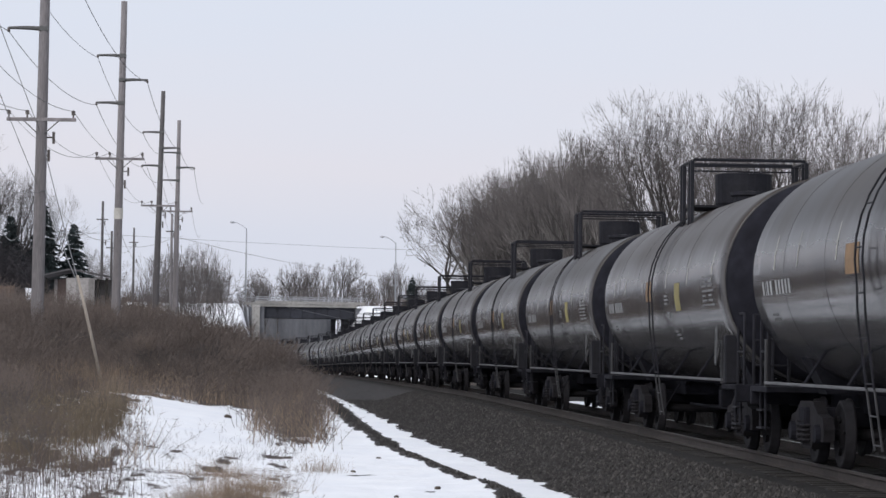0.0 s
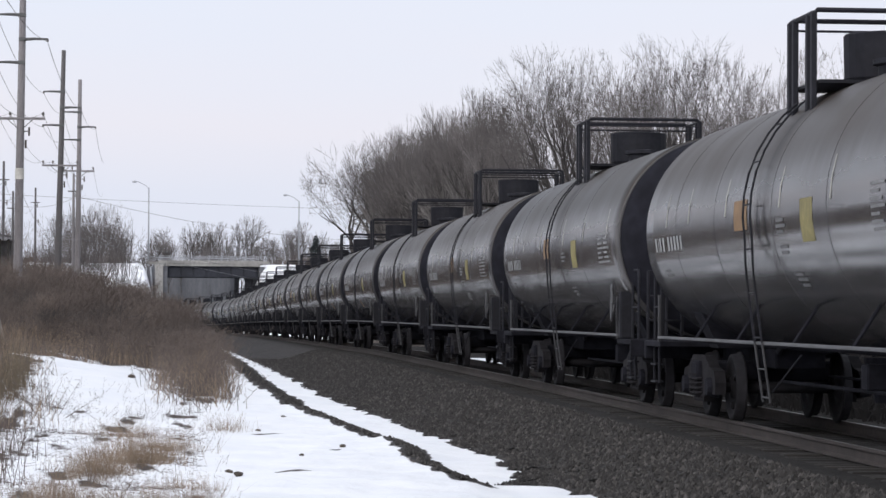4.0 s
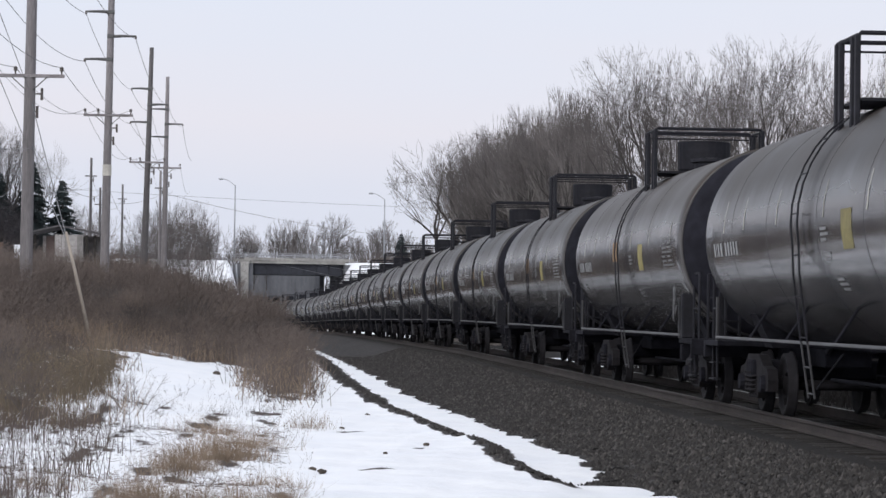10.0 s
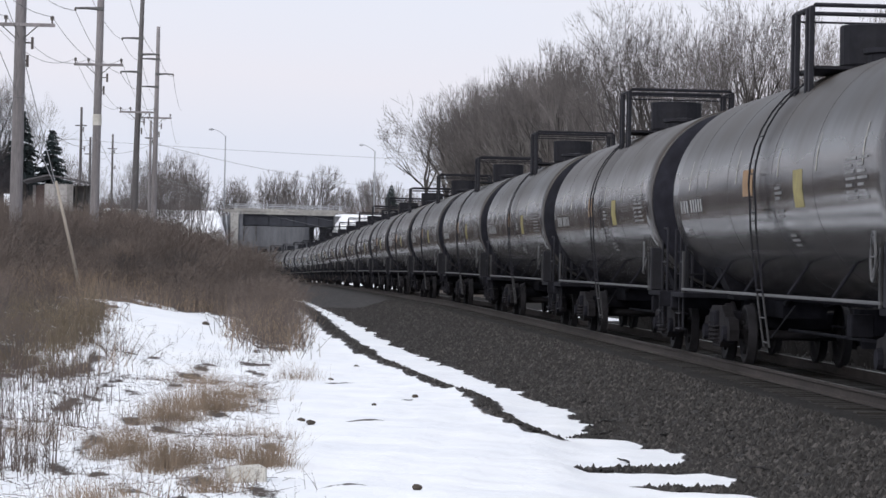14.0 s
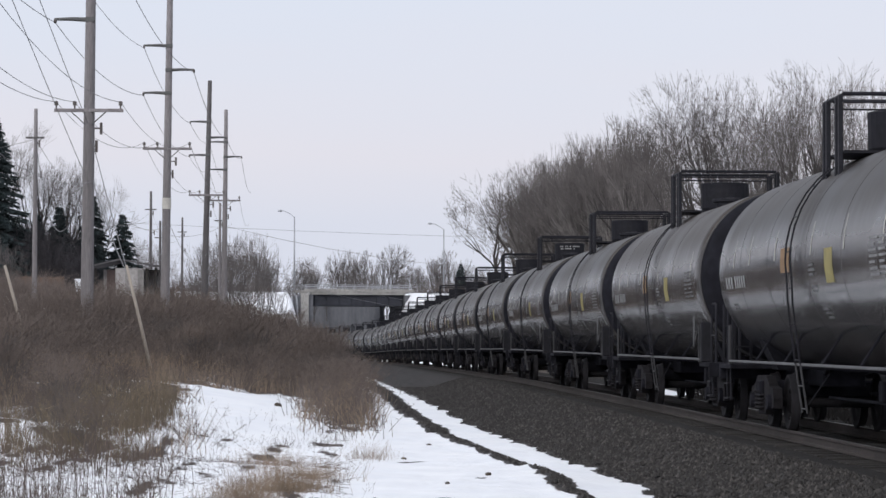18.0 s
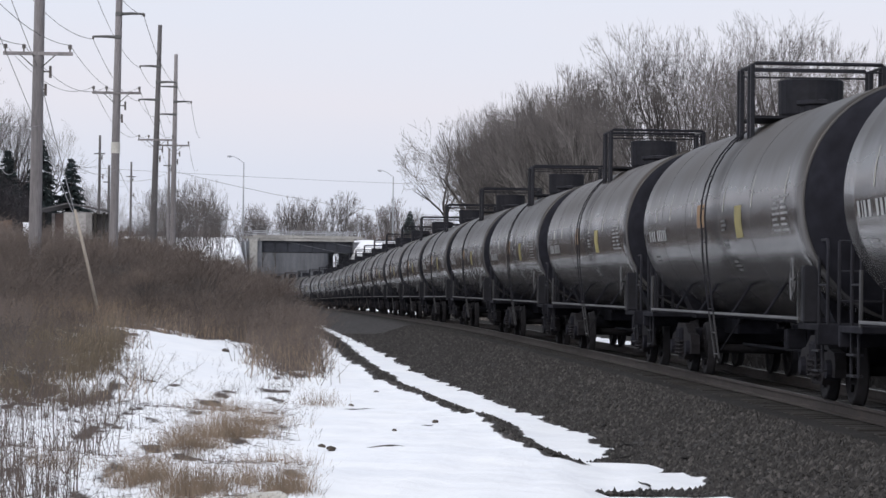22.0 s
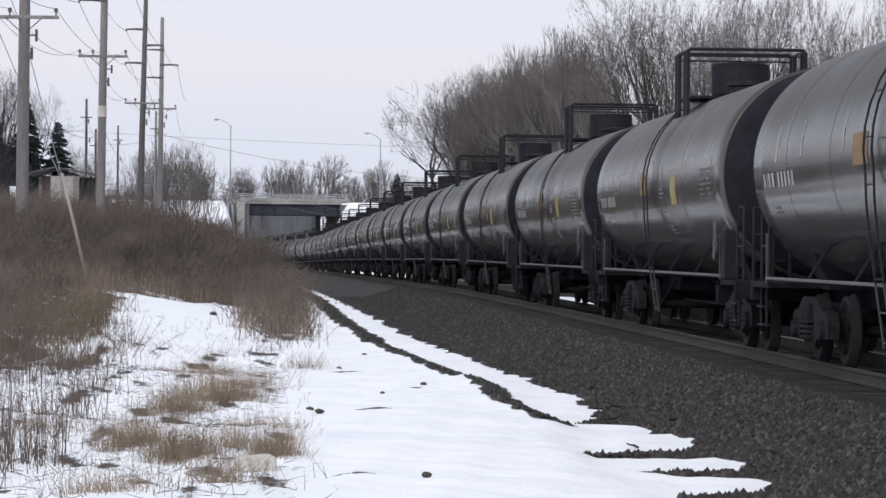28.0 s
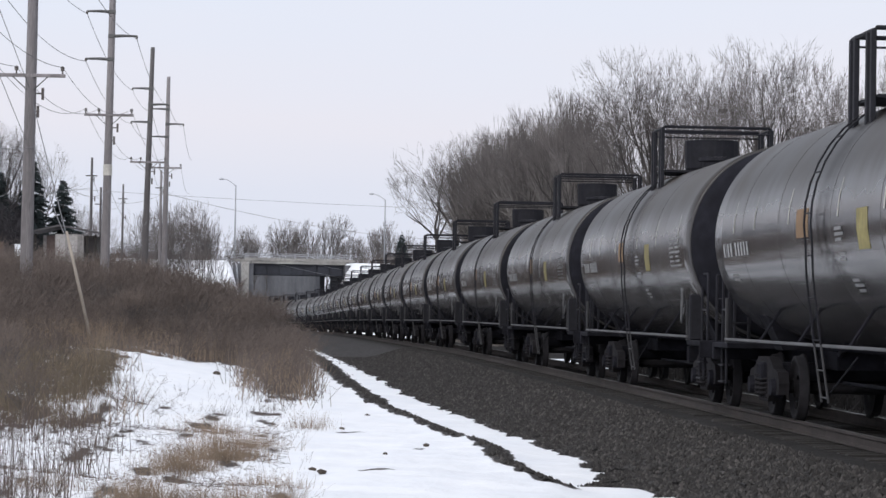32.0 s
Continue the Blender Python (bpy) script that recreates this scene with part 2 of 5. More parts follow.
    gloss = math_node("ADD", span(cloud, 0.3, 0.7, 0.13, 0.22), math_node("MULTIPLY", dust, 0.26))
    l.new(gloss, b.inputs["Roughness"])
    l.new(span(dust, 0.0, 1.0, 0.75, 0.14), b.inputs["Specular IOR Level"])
    bp = n.new("ShaderNodeBump")
    bp.inputs["Strength"].default_value, bp.inputs["Distance"].default_value = 0.16, 0.03
    l.new(noise_of(0.8, 2, (0.9, 0.7, 0.7)), bp.inputs["Height"])
    l.new(bp.outputs[0], b.inputs["Normal"])
    return m


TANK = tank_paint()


def ground_material():
    """Snow, crushed stone, and dead grass on soil, told apart by the two cover layers of the sheet; a third paints oily
    stone and shade.
    """
    m = bpy.data.materials.new("winter_ground")
    m.use_nodes = True
    n, l = m.node_tree.nodes, m.node_tree.links
    b = n["Principled BSDF"]
    pos = ground_coords(n)

    def noise_at(scale, detail=5, rough=0.55):
        t = n.new("ShaderNodeTexNoise")
        t.inputs["Scale"].default_value, t.inputs["Detail"].default_value, t.inputs["Roughness"].default_value = scale, detail, rough
        l.new(pos, t.inputs["Vector"])
        return t.outputs["Fac"]

    def tint(fac, dark, light, lo=0.3, hi=0.7):
        r = n.new("ShaderNodeValToRGB")
        r.color_ramp.elements[0].position, r.color_ramp.elements[0].color = lo, (*dark, 1)
        r.color_ramp.elements[1].position, r.color_ramp.elements[1].color = hi, (*light, 1)
        l.new(fac, r.inputs["Fac"])
        return r.outputs["Color"]

    def layer(attr, spread, sharp):
        a = n.new("ShaderNodeAttribute")
        a.attribute_name = attr
        mix = n.new("ShaderNodeMath")
        mix.operation = "MULTIPLY_ADD"
        mix.inputs[1].default_value = spread
        stretch = n.new("ShaderNodeMapping")
        stretch.inputs["Scale"].default_value = (1.0, 0.3, 1.0)
        l.new(pos, stretch.inputs["Vector"])
        ragged = n.new("ShaderNodeTexNoise")
        ragged.inputs["Scale"].default_value, ragged.inputs["Detail"].default_value, ragged.inputs["Roughness"].default_value = 5.5, 8, 0.74
        l.new(stretch.outputs[0], ragged.inputs["Vector"])
        l.new(ragged.outputs["Fac"], mix.inputs[0])
        l.new(a.outputs["Fac"], mix.inputs[2])
        k = n.new("ShaderNodeMapRange")
        k.inputs["From Min"].default_value = 0.5 + spread / 2 - sharp
        k.inputs["From Max"].default_value = 0.5 + spread / 2 + sharp
        l.new(mix.outputs[0], k.inputs["Value"])
        return k.outputs[0]

    soil = tint(noise_at(2.3, 8), (0.034, 0.030, 0.031), (0.115, 0.093, 0.080))
    snow = tint(noise_at(0.8, 6), (0.84, 0.86, 0.90), (0.92, 0.93, 0.95))
    cells = n.new("ShaderNodeTexVoronoi")
    cells.inputs["Scale"].default_value = 16
    l.new(pos, cells.inputs["Vector"])
    tone = n.new("ShaderNodeSeparateColor")
    l.new(cells.outputs["Color"], tone.inputs[0])
    stone = tint(tone.outputs[0], (0.024, 0.023, 0.024), (0.080, 0.075, 0.074), 0.0, 1.0)
    grime = tint(noise_at(0.5, 5), (0.72, 0.70, 0.68), (1.0, 1.0, 1.0))
    st = n.new("ShaderNodeMix")
    st.data_type, st.blend_type = "RGBA", "MULTIPLY"
    st.inputs["Factor"].default_value = 1.0
    l.new(stone, st.inputs[6]), l.new(grime, st.inputs[7])
    m1, m2 = n.new("ShaderNodeMix"), n.new("ShaderNodeMix")
    m1.data_type = m2.data_type = "RGBA"
    l.new(layer("snow", 0.7, 0.05), m1.inputs["Factor"])
    l.new(soil, m1.inputs[6]), l.new(snow, m1.inputs[7])
    l.new(layer("stone", 0.5, 0.04), m2.inputs["Factor"])
    # Oily stone between the rails; under and beyond the train, shade painted near-black.
    dark_bed = n.new("ShaderNodeAttribute")
    dark_bed.attribute_name = "oil_and_shade"
    m3 = n.new("ShaderNodeMix")
    m3.data_type = "RGBA"
    l.new(dark_bed.outputs["Fac"], m3.inputs["Factor"])
    l.new(st.outputs[2], m3.inputs[6])
    l.new(tint(noise_at(6.0, 6), (0.008, 0.0075, 0.0075), (0.026, 0.023, 0.021)), m3.inputs[7])
    l.new(m1.outputs[2], m2.inputs[6]), l.new(m3.outputs[2], m2.inputs[7])
    l.new(m2.outputs[2], b.inputs["Base Color"])
    b.inputs["Roughness"].default_value = 0.9
    b.inputs["Specular IOR Level"].default_value = 0.2
    bp = n.new("ShaderNodeBump")
    bp.inputs["Strength"].default_value, bp.inputs["Distance"].default_value = 0.5, 0.05
    l.new(noise_at(5.0, 8, 0.6), bp.inputs["Height"])
    l.new(bp.outputs[0], b.inputs["Normal"])
    return m


GROUND = ground_material()


# ---- mesh helpers ----
def mesh_of(name, bm, material, smooth=False):
    me = bpy.data.meshes.new(name)
    bm.to_mesh(me)
    bm.free()
    me.materials.append(material)
    if smooth:
        for p in me.polygons:
            p.use_smooth = True
    return me


def part(name, bm, material, parent, label="", at=None, smooth=False):
    """Links a bmesh, or a mesh to be shared, as one mesh object under a thing or a part."""
    me = bm if isinstance(bm, bpy.types.Mesh) else mesh_of(name, bm, material, smooth)
    ob = new(name, me)
    ob.parent = parent
    if at is not None:
        ob.matrix_basis = at
    if label:
        ob["label"] = label
    return ob


def thing(name, label, category, at=None, group="", kind=""):
    ob = new(name)
    ob.empty_display_size = 0.3
    if at is not None:
        ob.matrix_basis = at
    return tagged(ob, label, category, group, kind)


def solid(name, bm, material, label, category, group="", kind="", smooth=False):
    return tagged(new(name, mesh_of(name, bm, material, smooth)), label, category, group, kind)


def box(bm, x0, x1, y0, y1, z0, z1, m=None, bevel=0.0):
    """Adds a block between the given bounds; the edges are chamfered when bevel is given."""
    r = bmesh.ops.create_cube(bm, size=1.0)
    mm = Matrix.Translation(((x0 + x1) / 2, (y0 + y1) / 2, (z0 + z1) / 2)) @ Matrix.Diagonal((x1 - x0, y1 - y0, z1 - z0, 1))
    bmesh.ops.transform(bm, matrix=(m @ mm) if m else mm, verts=r["verts"])
    if bevel:
        edges = list({e for v in r["verts"] for e in v.link_edges})
        bmesh.ops.bevel(bm, geom=edges, offset=bevel, segments=1, affect="EDGES", profile=0.5)
    return bm


def tube(bm, points, radius, sides=8, caps=True):
    """Adds a pipe along points; radius is one number or one for each point."""
    pts = [Vector(p) for p in points]
    rad = radius if isinstance(radius, (list, tuple)) else [radius] * len(pts)
    rings = []
    for i, p in enumerate(pts):
        d = (pts[min(i + 1, len(pts) - 1)] - pts[max(i - 1, 0)]).normalized()
        side = d.cross(Vector((0, 0, 1)) if abs(d.z) < 0.9 else Vector((1, 0, 0))).normalized()
        up = side.cross(d)
        rings.append([bm.verts.new(p + rad[i] * (side * math.cos(a) + up * math.sin(a))) for a in (2 * math.pi * k / sides for k in range(sides))])
    for a, b in zip(rings, rings[1:]):
        for k in range(sides):
            bm.faces.new((a[k], a[(k + 1) % sides], b[(k + 1) % sides], b[k]))
    if caps:
        bm.faces.new(rings[0][::-1]), bm.faces.new(rings[-1])
    return bm


def lathe(bm, profile, sides=24, axis="X", m=None):
    """Adds a turned shape: profile of (along, radius) about the axis."""
    rings = []
    for a, r in profile:
        ring = []
        for k in range(sides):
            c, s = math.cos(2 * math.pi * k / sides), math.sin(2 * math.pi * k / sides)
            v = {"X": (a, r * c, r * s), "Y": (r * s, a, r * c), "Z": (r * c, r * s, a)}[axis]
            ring.append(bm.verts.new(m @ Vector(v) if m else v))
        rings.append(ring)
    for a, b in zip(rings, rings[1:]):
        for k in range(sides):
            bm.faces.new((a[k], a[(k + 1) % sides], b[(k + 1) % sides], b[k]))
    for ring, p in ((rings[0][::-1], profile[0]), (rings[-1], profile[-1])):
        if p[1] > 1e-4:
            bm.faces.new(ring)
    bmesh.ops.recalc_face_normals(bm, faces=bm.faces[:])
    return bm


def bm_new():
    return bmesh.new()


# ---- the line of the track ----
TRACK_X, HEAD, BEND = 8.012, -0.0407, 0.0001587
CURVE_IN, CURVE_OUT, CURVE = 300.0, 520.0, 0.0011


def heading(s):
    """Turn to the right of straight ahead, in radians, s metres along the track."""
    return HEAD - BEND * np.clip(s, 0, 100) - CURVE * (np.clip(s, CURVE_IN, CURVE_OUT) - CURVE_IN)


LINE_S = np.arange(-700.0, 3000.0, 0.5)
_h = heading(LINE_S + 0.25)
_x = np.concatenate(([0], np.cumsum(np.sin(_h) * 0.5)))[:-1]
_y = np.concatenate(([0], np.cumsum(np.cos(_h) * 0.5)))[:-1]
_zero = int(np.argmin(np.abs(LINE_S)))
LINE_X, LINE_Y = _x - _x[_zero] + TRACK_X, _y - _y[_zero]


def on_line(s, d=0.0):
    """The place s metres along the track and d metres to its left (seen from the camera), and the heading there."""
    h = heading(np.asarray(s, dtype=float))
    x, y = np.interp(s, LINE_S, LINE_X), np.interp(s, LINE_S, LINE_Y)
    return x - d * np.cos(h), y + d * np.sin(h), h


def grade(s):
    """Height of the railhead: level where the camera stands, then falling away towards the overpass."""
    u = np.clip(np.asarray(s, dtype=float) - 100.0, 0.0, 350.0)
    return -(0.00302 * u + 9.8e-6 * u * u) * np.clip(u / 20.0, 0, 1)


def rise(v, a, b):
    t = np.clip((v - a) / (b - a), 0, 1)
    return t * t * (3 - 2 * t)


def wave(s, d, k=0):
    """Smooth unevenness of about unit size, from a few crossed waves."""
    return (np.sin(s * 0.71 + d * 1.13 + k) + np.sin(s * 1.37 - d * 0.83 + 2.1 * k + 1.3) + np.sin(s * 0.29 + d * 2.3 + 3.7 * k) + np.sin(-s * 2.17 + d * 1.9 + k * 1.7)) / 4


def rut_line(s):
    """How far left of the track the bared lip of the old wheel rut runs."""
    return np.interp(s, (33, 36, 41.5, 45, 50, 58, 76, 107, 150), (4.75, 5.0, 4.95, 5.15, 5.4, 5.8, 6.05, 6.0, 5.8)) + 0.06 * wave(s * 1.9, 0 * s)


def height(s, d):
    """Ground height above the railhead."""
    s, d = np.asarray(s, dtype=float), np.asarray(d, dtype=float)
    z = -0.19 - 0.44 * rise(np.abs(d), 1.75, 3.7)
    z = z + 0.05 * wave(s * 0.6, d * 0.6) * rise(np.abs(d), 3.5, 6)
    lip = np.exp(-((d - rut_line(s) - 0.12) / 0.22) ** 2) * rise(s, 30, 34) * (1 - rise(s, 120, 150))
    z = z + 0.11 * lip + 0.08 * rise(d - rut_line(s), 0.0, 0.5)
    bank = 0.75 * rise(d, 7.0, 13.0) * rise(s, 42, 75) + 1.2 * rise(d, 12, 22) * rise(s, 30, 110) + 1.8 * rise(d, 11, 21) * rise(s, 105, 190) + 2.6 * rise(d, 20, 42) + 3.0 * rise(d, 42, 130)
    z = z + bank + 0.14 * wave(s * 0.45, d * 0.5, 2.0) * rise(d, 6.5, 9)
    z = z + 0.6 * rise(-d, 8, 30) + 2.0 * rise(-d, 30, 120)
    z = z + grade(s) * (1 - rise(d, 6.5, 12.0))
    # road embankment on which the overpass runs, cut through for the track
    x, y, h = on_line(s, d)
    across = (y - BRIDGE_Y) - (x - BRIDGE_X) * BRIDGE_SKEW
    gap = 1 - rise(np.abs(d + 0.8), 5.6, 9.0)
    fill = rise(-np.abs(across), -27, -7) * (1 - gap)
    return z + np.maximum(ROAD_Z - 0.25 - z, 0) * fill


# ---- plan of the overpass, about 390 m up the line ----
BRIDGE_X, BRIDGE_Y, BRIDGE_SKEW, ROAD_Z = -17.0, 394.0, 0.22, 8.3


def loose_stone_material():
    """Crushed stone whose tone differs from stone to stone."""
    m = mat("loose_crushed_stone", (0.092, 0.088, 0.087), 0.95, 0, 0.3, 30, 0.2, 3, 0)
    n, l = m.node_tree.nodes, m.node_tree.links
    b = n["Principled BSDF"]
    r = n.new("ShaderNodeValToRGB")
    r.color_ramp.elements[0].color = (0.021, 0.0195, 0.019, 1)
    r.color_ramp.elements[1].color = (0.094, 0.086, 0.082, 1)
    r.color_ramp.elements.new(0.75).color = (0.045, 0.0415, 0.040, 1)
    l.new(n.new("ShaderNodeNewGeometry").outputs["Random Per Island"], r.inputs["Fac"])
    l.new(r.outputs["Color"], b.inputs["Base Color"])
    return m


STONE_LOOSE = loose_stone_material()


# ---- ground ----
def stone_edge(s):
    """How far left of the track the crushed stone reaches."""
    edge = np.interp(s, (23, 30.5, 34, 38, 43, 47, 68, 119, 200), (3.8, 3.5, 4.05, 3.85, 3.95, 4.15, 4.85, 5.1, 5.2))
    tongues = 1.3 * np.exp(-((s - 28.5) / 0.42) ** 2) + 0.95 * np.exp(-((s - 26.0) / 0.24) ** 2) + 1.0 * np.exp(-((s - 23.6) / 0.3) ** 2) + 0.5 * np.exp(-((s - 33.6) / 0.5) ** 2)
    return edge + tongues + 0.16 * wave(s * 1.7, s * 0.2, 3.0) + 0.16 * wave(s * 3.9, s * 0.4, 5.0)


def brush_edge(s):
    """How far left of the track the brush begins."""
    return 11.9 - 0.9 * (1 - rise(s, 57, 66)) - 4.9 * rise(s, 76, 84) - 1.3 * rise(s, 110, 145) + 0.5 * np.sin(s * 0.35)


def brushy(s, d):
    s, d = np.asarray(s, dtype=float), np.asarray(d, dtype=float)
    body = rise(d - brush_edge(s), -0.3, 0.8) * rise(s - 9.0 * rise(d, 13.4, 14.6), 41, 46)
    spur = rise(d, 6.8, 7.5) * (1 - rise(d, 8.3, 9.4)) * rise(s, 54, 62)
    return np.maximum(body, spur) * (1 - rise(d, 27, 33))


def rut_cover(s, d):
    """The bare, gritty rut that runs through the snow beside the stone."""
    wide = 0.15 + 0.0026 * s + 0.07 * wave(s * 2.3, d, 4.0) + 0.05 * wave(s * 6.1, d * 3.0, 2.0)
    rut = np.exp(-((d - rut_line(s) + 0.02) / np.maximum(wide, 0.05)) ** 2) * rise(s, 31.5, 33.5) * (1 - rise(s, 125, 150))
    return rut * (0.8 + 0.2 * rise(np.sin(s * 0.42 + 0.6) + 0.6 * np.sin(s * 1.7), -0.9, 0.0))


def snow_cover(s, d):
    c = np.full(np.broadcast(s, d).shape, 1.0)
    left = rise(d, 7.0, 8.3)
    patchy = 0.70 + 0.27 * wave(s * 0.6, d * 2.6, 1.0) + 0.32 * wave(s * 1.7, d * 5.2, 4.0)
    c = c * (1 - left) + left * patchy
    tongue = rise(s, 50, 58) * (1 - rise(s, 78, 84)) * rise(d, 7.8, 8.8) * (1 - rise(d, 11.2, 12.4))
    c = np.maximum(c, 1.0 * tongue)
    c = c - 0.62 * brushy(s, d) * (1 - tongue) * (0.3 + 0.7 * rise(s, 56, 66)) * (0.75 + 0.55 * wave(s * 0.9, d * 1.7, 6.0))
    c = c - 1.3 * rut_cover(s, d)
    specks = rise(wave(s * 5.3, d * 1.1, 7.0) + wave(s * 2.9, d * 0.6, 9.0), 1.15, 1.4) * rise(d, 5.6, 6.2)
    c = c - 0.8 * specks * (1 - left)
    c = np.where((d > 30) | ((d > 21) & (s > 150)), 0.75 + 0.25 * wave(s * 0.2, d * 0.2, 3.0), c)
    c = np.where(s > 330, 0.62 + 0.2 * wave(s * 0.5, d * 0.4, 5.0) + 0.3 * rise(-d, 5, 9), c)
    c = np.where(d < -3.0, 0.85 + 0.15 * wave(s, d, 6.0), c)
    return np.clip(c, 0, 1)


def far_snow(s, d):
    """The one strip of snow left beyond the track."""
    return rise(-d, 4.3, 4.7) * (1 - rise(-d, 6.4, 6.8)) * rise(s, 103, 107) * (1 - rise(s, 128, 132))


def spaced(*runs):
    out = []
    for a, b, step in runs:
        out += list(np.arange(a, b, step))
    return np.array(out + [runs[-1][1]])


def sheet(name, ss, dd, zfun, layers, material, label, category):
    S, D = np.meshgrid(ss, dd, indexing="ij")
    X, Y, _ = on_line(S, D)
    Z = zfun(S, D)
    co = np.stack([X, Y, Z], -1).reshape(-1, 3)
    n, k = len(ss), len(dd)
    i = (np.arange(n - 1)[:, None] * k + np.arange(k - 1)[None, :]).ravel()
    quads = np.stack([i, i + k, i + k + 1, i + 1], 1)
    me = bpy.data.meshes.new(name)
    me.from_pydata(co.tolist(), [], quads.tolist())
    for key, values in layers.items():
        at = me.attributes.new(key, "FLOAT", "POINT")
        at.data.foreach_set("value", np.asarray(values(S, D), dtype=np.float32).ravel())
    me.materials.append(material)
    me.polygons.foreach_set("use_smooth", np.ones(len(me.polygons), dtype=bool))
    ob = new(name, me)
    if ob.data.polygons[0].normal.z < 0:
        me.flip_normals()
    return tagged(ob, label, category, kind="structure")


def rough_height(S, D):
    small = 0.035 * wave(S * 3.1, D * 3.3, 1.5) + 0.02 * wave(S * 7.3, D * 6.1, 2.5)
    return height(S, D) + small * rise(np.abs(D), 2.0, 4.0) * (1 - rise(S, 150, 300))


GROUND_S = spaced((-320, -40, 20), (-40, 22, 3), (22, 62, 0.2), (62, 150, 0.5), (150, 320, 2), (320, 480, 1.5), (480, 700, 8), (700, 2700, 80))
GROUND_D = spaced((-700, -100, 50), (-100, -20, 8), (-20, -5, 1.0), (-5, -2, 0.25), (-2, 2, 0.5), (2, 14, 0.14), (14, 32, 0.5), (32, 110, 5), (110, 700, 50))
# The dark layer runs on past the rails to the right as painted shade.
ground = sheet("ground", GROUND_S, GROUND_D, rough_height,
               {"snow": snow_cover, "oil_and_shade": lambda S, D: rise(2.05 + 0.2 * wave(S * 2.0, D, 2.0) - D, 0.0, 0.7) * (1 - far_snow(S, D)), "stone": lambda S, D: np.where(D > 0, np.maximum(rise(stone_edge(S) - D, -0.25, 0.25), 1.25 * rut_cover(S, D)), (1 - far_snow(S, D)) * (1 - rise(S, 318, 335) * rise(-D, 5.0, 6.5)))},
               GROUND, "patchy old snow over dead grass beside a crushed-stone track bed", "ground")


# ---- track: rails and ties ----
RAIL_PROFILE = [(-0.07, -0.17), (0.07, -0.17), (0.07, -0.155), (0.012, -0.135), (0.012, -0.045), (0.036, -0.035), (0.036, -0.006), (0.028, 0.0), (-0.028, 0.0), (-0.036, -0.006), (-0.036, -0.035), (-0.012, -0.045), (-0.012, -0.135), (-0.07, -0.155)]


def rail(side):
    ss = spaced((-120, 20, 10), (20, 140, 4), (140, 520, 8), (520, 700, 20))
    verts, faces, k = [], [], len(RAIL_PROFILE)
    for s in ss:
        for px, pz in RAIL_PROFILE:
            x, y, _ = on_line(s, side * 0.753 + px)
            verts.append((float(x), float(y), pz + float(grade(s))))
    for i in range(len(ss) - 1):
        for j in range(k):
            a, b = i * k + j, i * k + (j + 1) % k
            faces.append((a, b, b + k, a + k))
    me = bpy.data.meshes.new("rail")
    me.from_pydata(verts, [], faces)
    me.materials.append(RAIL_RUST)
    me.materials.append(RAIL_TOP)
    for i, p in enumerate(me.polygons):
        p.material_index = 1 if i % k in (7,) else 0
    ob = new("rail", me)
    bm = bmesh.new()
    bm.from_mesh(me)
    bmesh.ops.recalc_face_normals(bm, faces=bm.faces[:])
    bm.to_mesh(me)
    bm.free()
    ob.parent = TRACK
    return ob


TRACK = thing("track", "railway track with rusty rails on weathered wooden ties", "track", kind="structure")
rail(1), rail(-1)
TIE = mesh_of("tie", box(bm_new(), -1.30, 1.30, -0.115, 0.115, -0.37, -0.175, bevel=0.012), TIE_WOOD)
for _k in range(300):
    _s = 24.0 + 0.5 * _k
    _x, _y, _h = on_line(_s, random.uniform(-0.05, 0.05))
    part("tie", TIE, None, TRACK, at=pose(float(_x), float(_y), float(grade(_s)) + random.uniform(-0.012, 0.006), 0, 0, -math.degrees(float(_h)) + random.uniform(-1, 1)))


# ---- tank cars ----
CAR, SPEED = 18.1, 17.398
TANK_R, TANK_Z, TANK_HALF = 1.585, 2.62, 7.70
WHEEL_R = 0.457
TRUCK_X, AXLE_X = 6.25, 0.89


def on_tank(x, a, lift=0.0):
    """A point on the shell: a in degrees from straight down, counted up the right-hand side (y < 0)."""
    r = TANK_R + lift
    return (x, -r * math.sin(radians(a)), TANK_Z - r * math.cos(radians(a)))


def decal(bm, x0, x1, a0, a1, side, lift=0.006):
    """A thin plate that follows the shell between two places and two angles."""
    n = max(2, int(abs(a1 - a0) / 6) + 1)
    rows = []
    for i in range(n):
        a = a0 + (a1 - a0) * i / (n - 1)
        for r in (lift, lift - 0.004):
            p0, p1 = on_tank(x0, a, r), on_tank(x1, a, r)
            rows.append([bm.verts.new((p0[0], side * p0[1], p0[2])), bm.verts.new((p1[0], side * p1[1], p1[2]))])
    for i in range(n - 1):
        o0, o1 = rows[2 * i], rows[2 * i + 2]
        bm.faces.new((o0[0], o0[1], o1[1], o1[0]))
    bmesh.ops.recalc_face_normals(bm, faces=bm.faces[:])
    for f in bm.faces:
        out = Vector((0, f.calc_center_median().y, f.calc_center_median().z - TANK_Z))
        if f.normal.dot(out) < 0:
            f.normal_flip()
    for v in [v for v in bm.verts if not v.link_faces]:
        bm.verts.remove(v)
    return bm


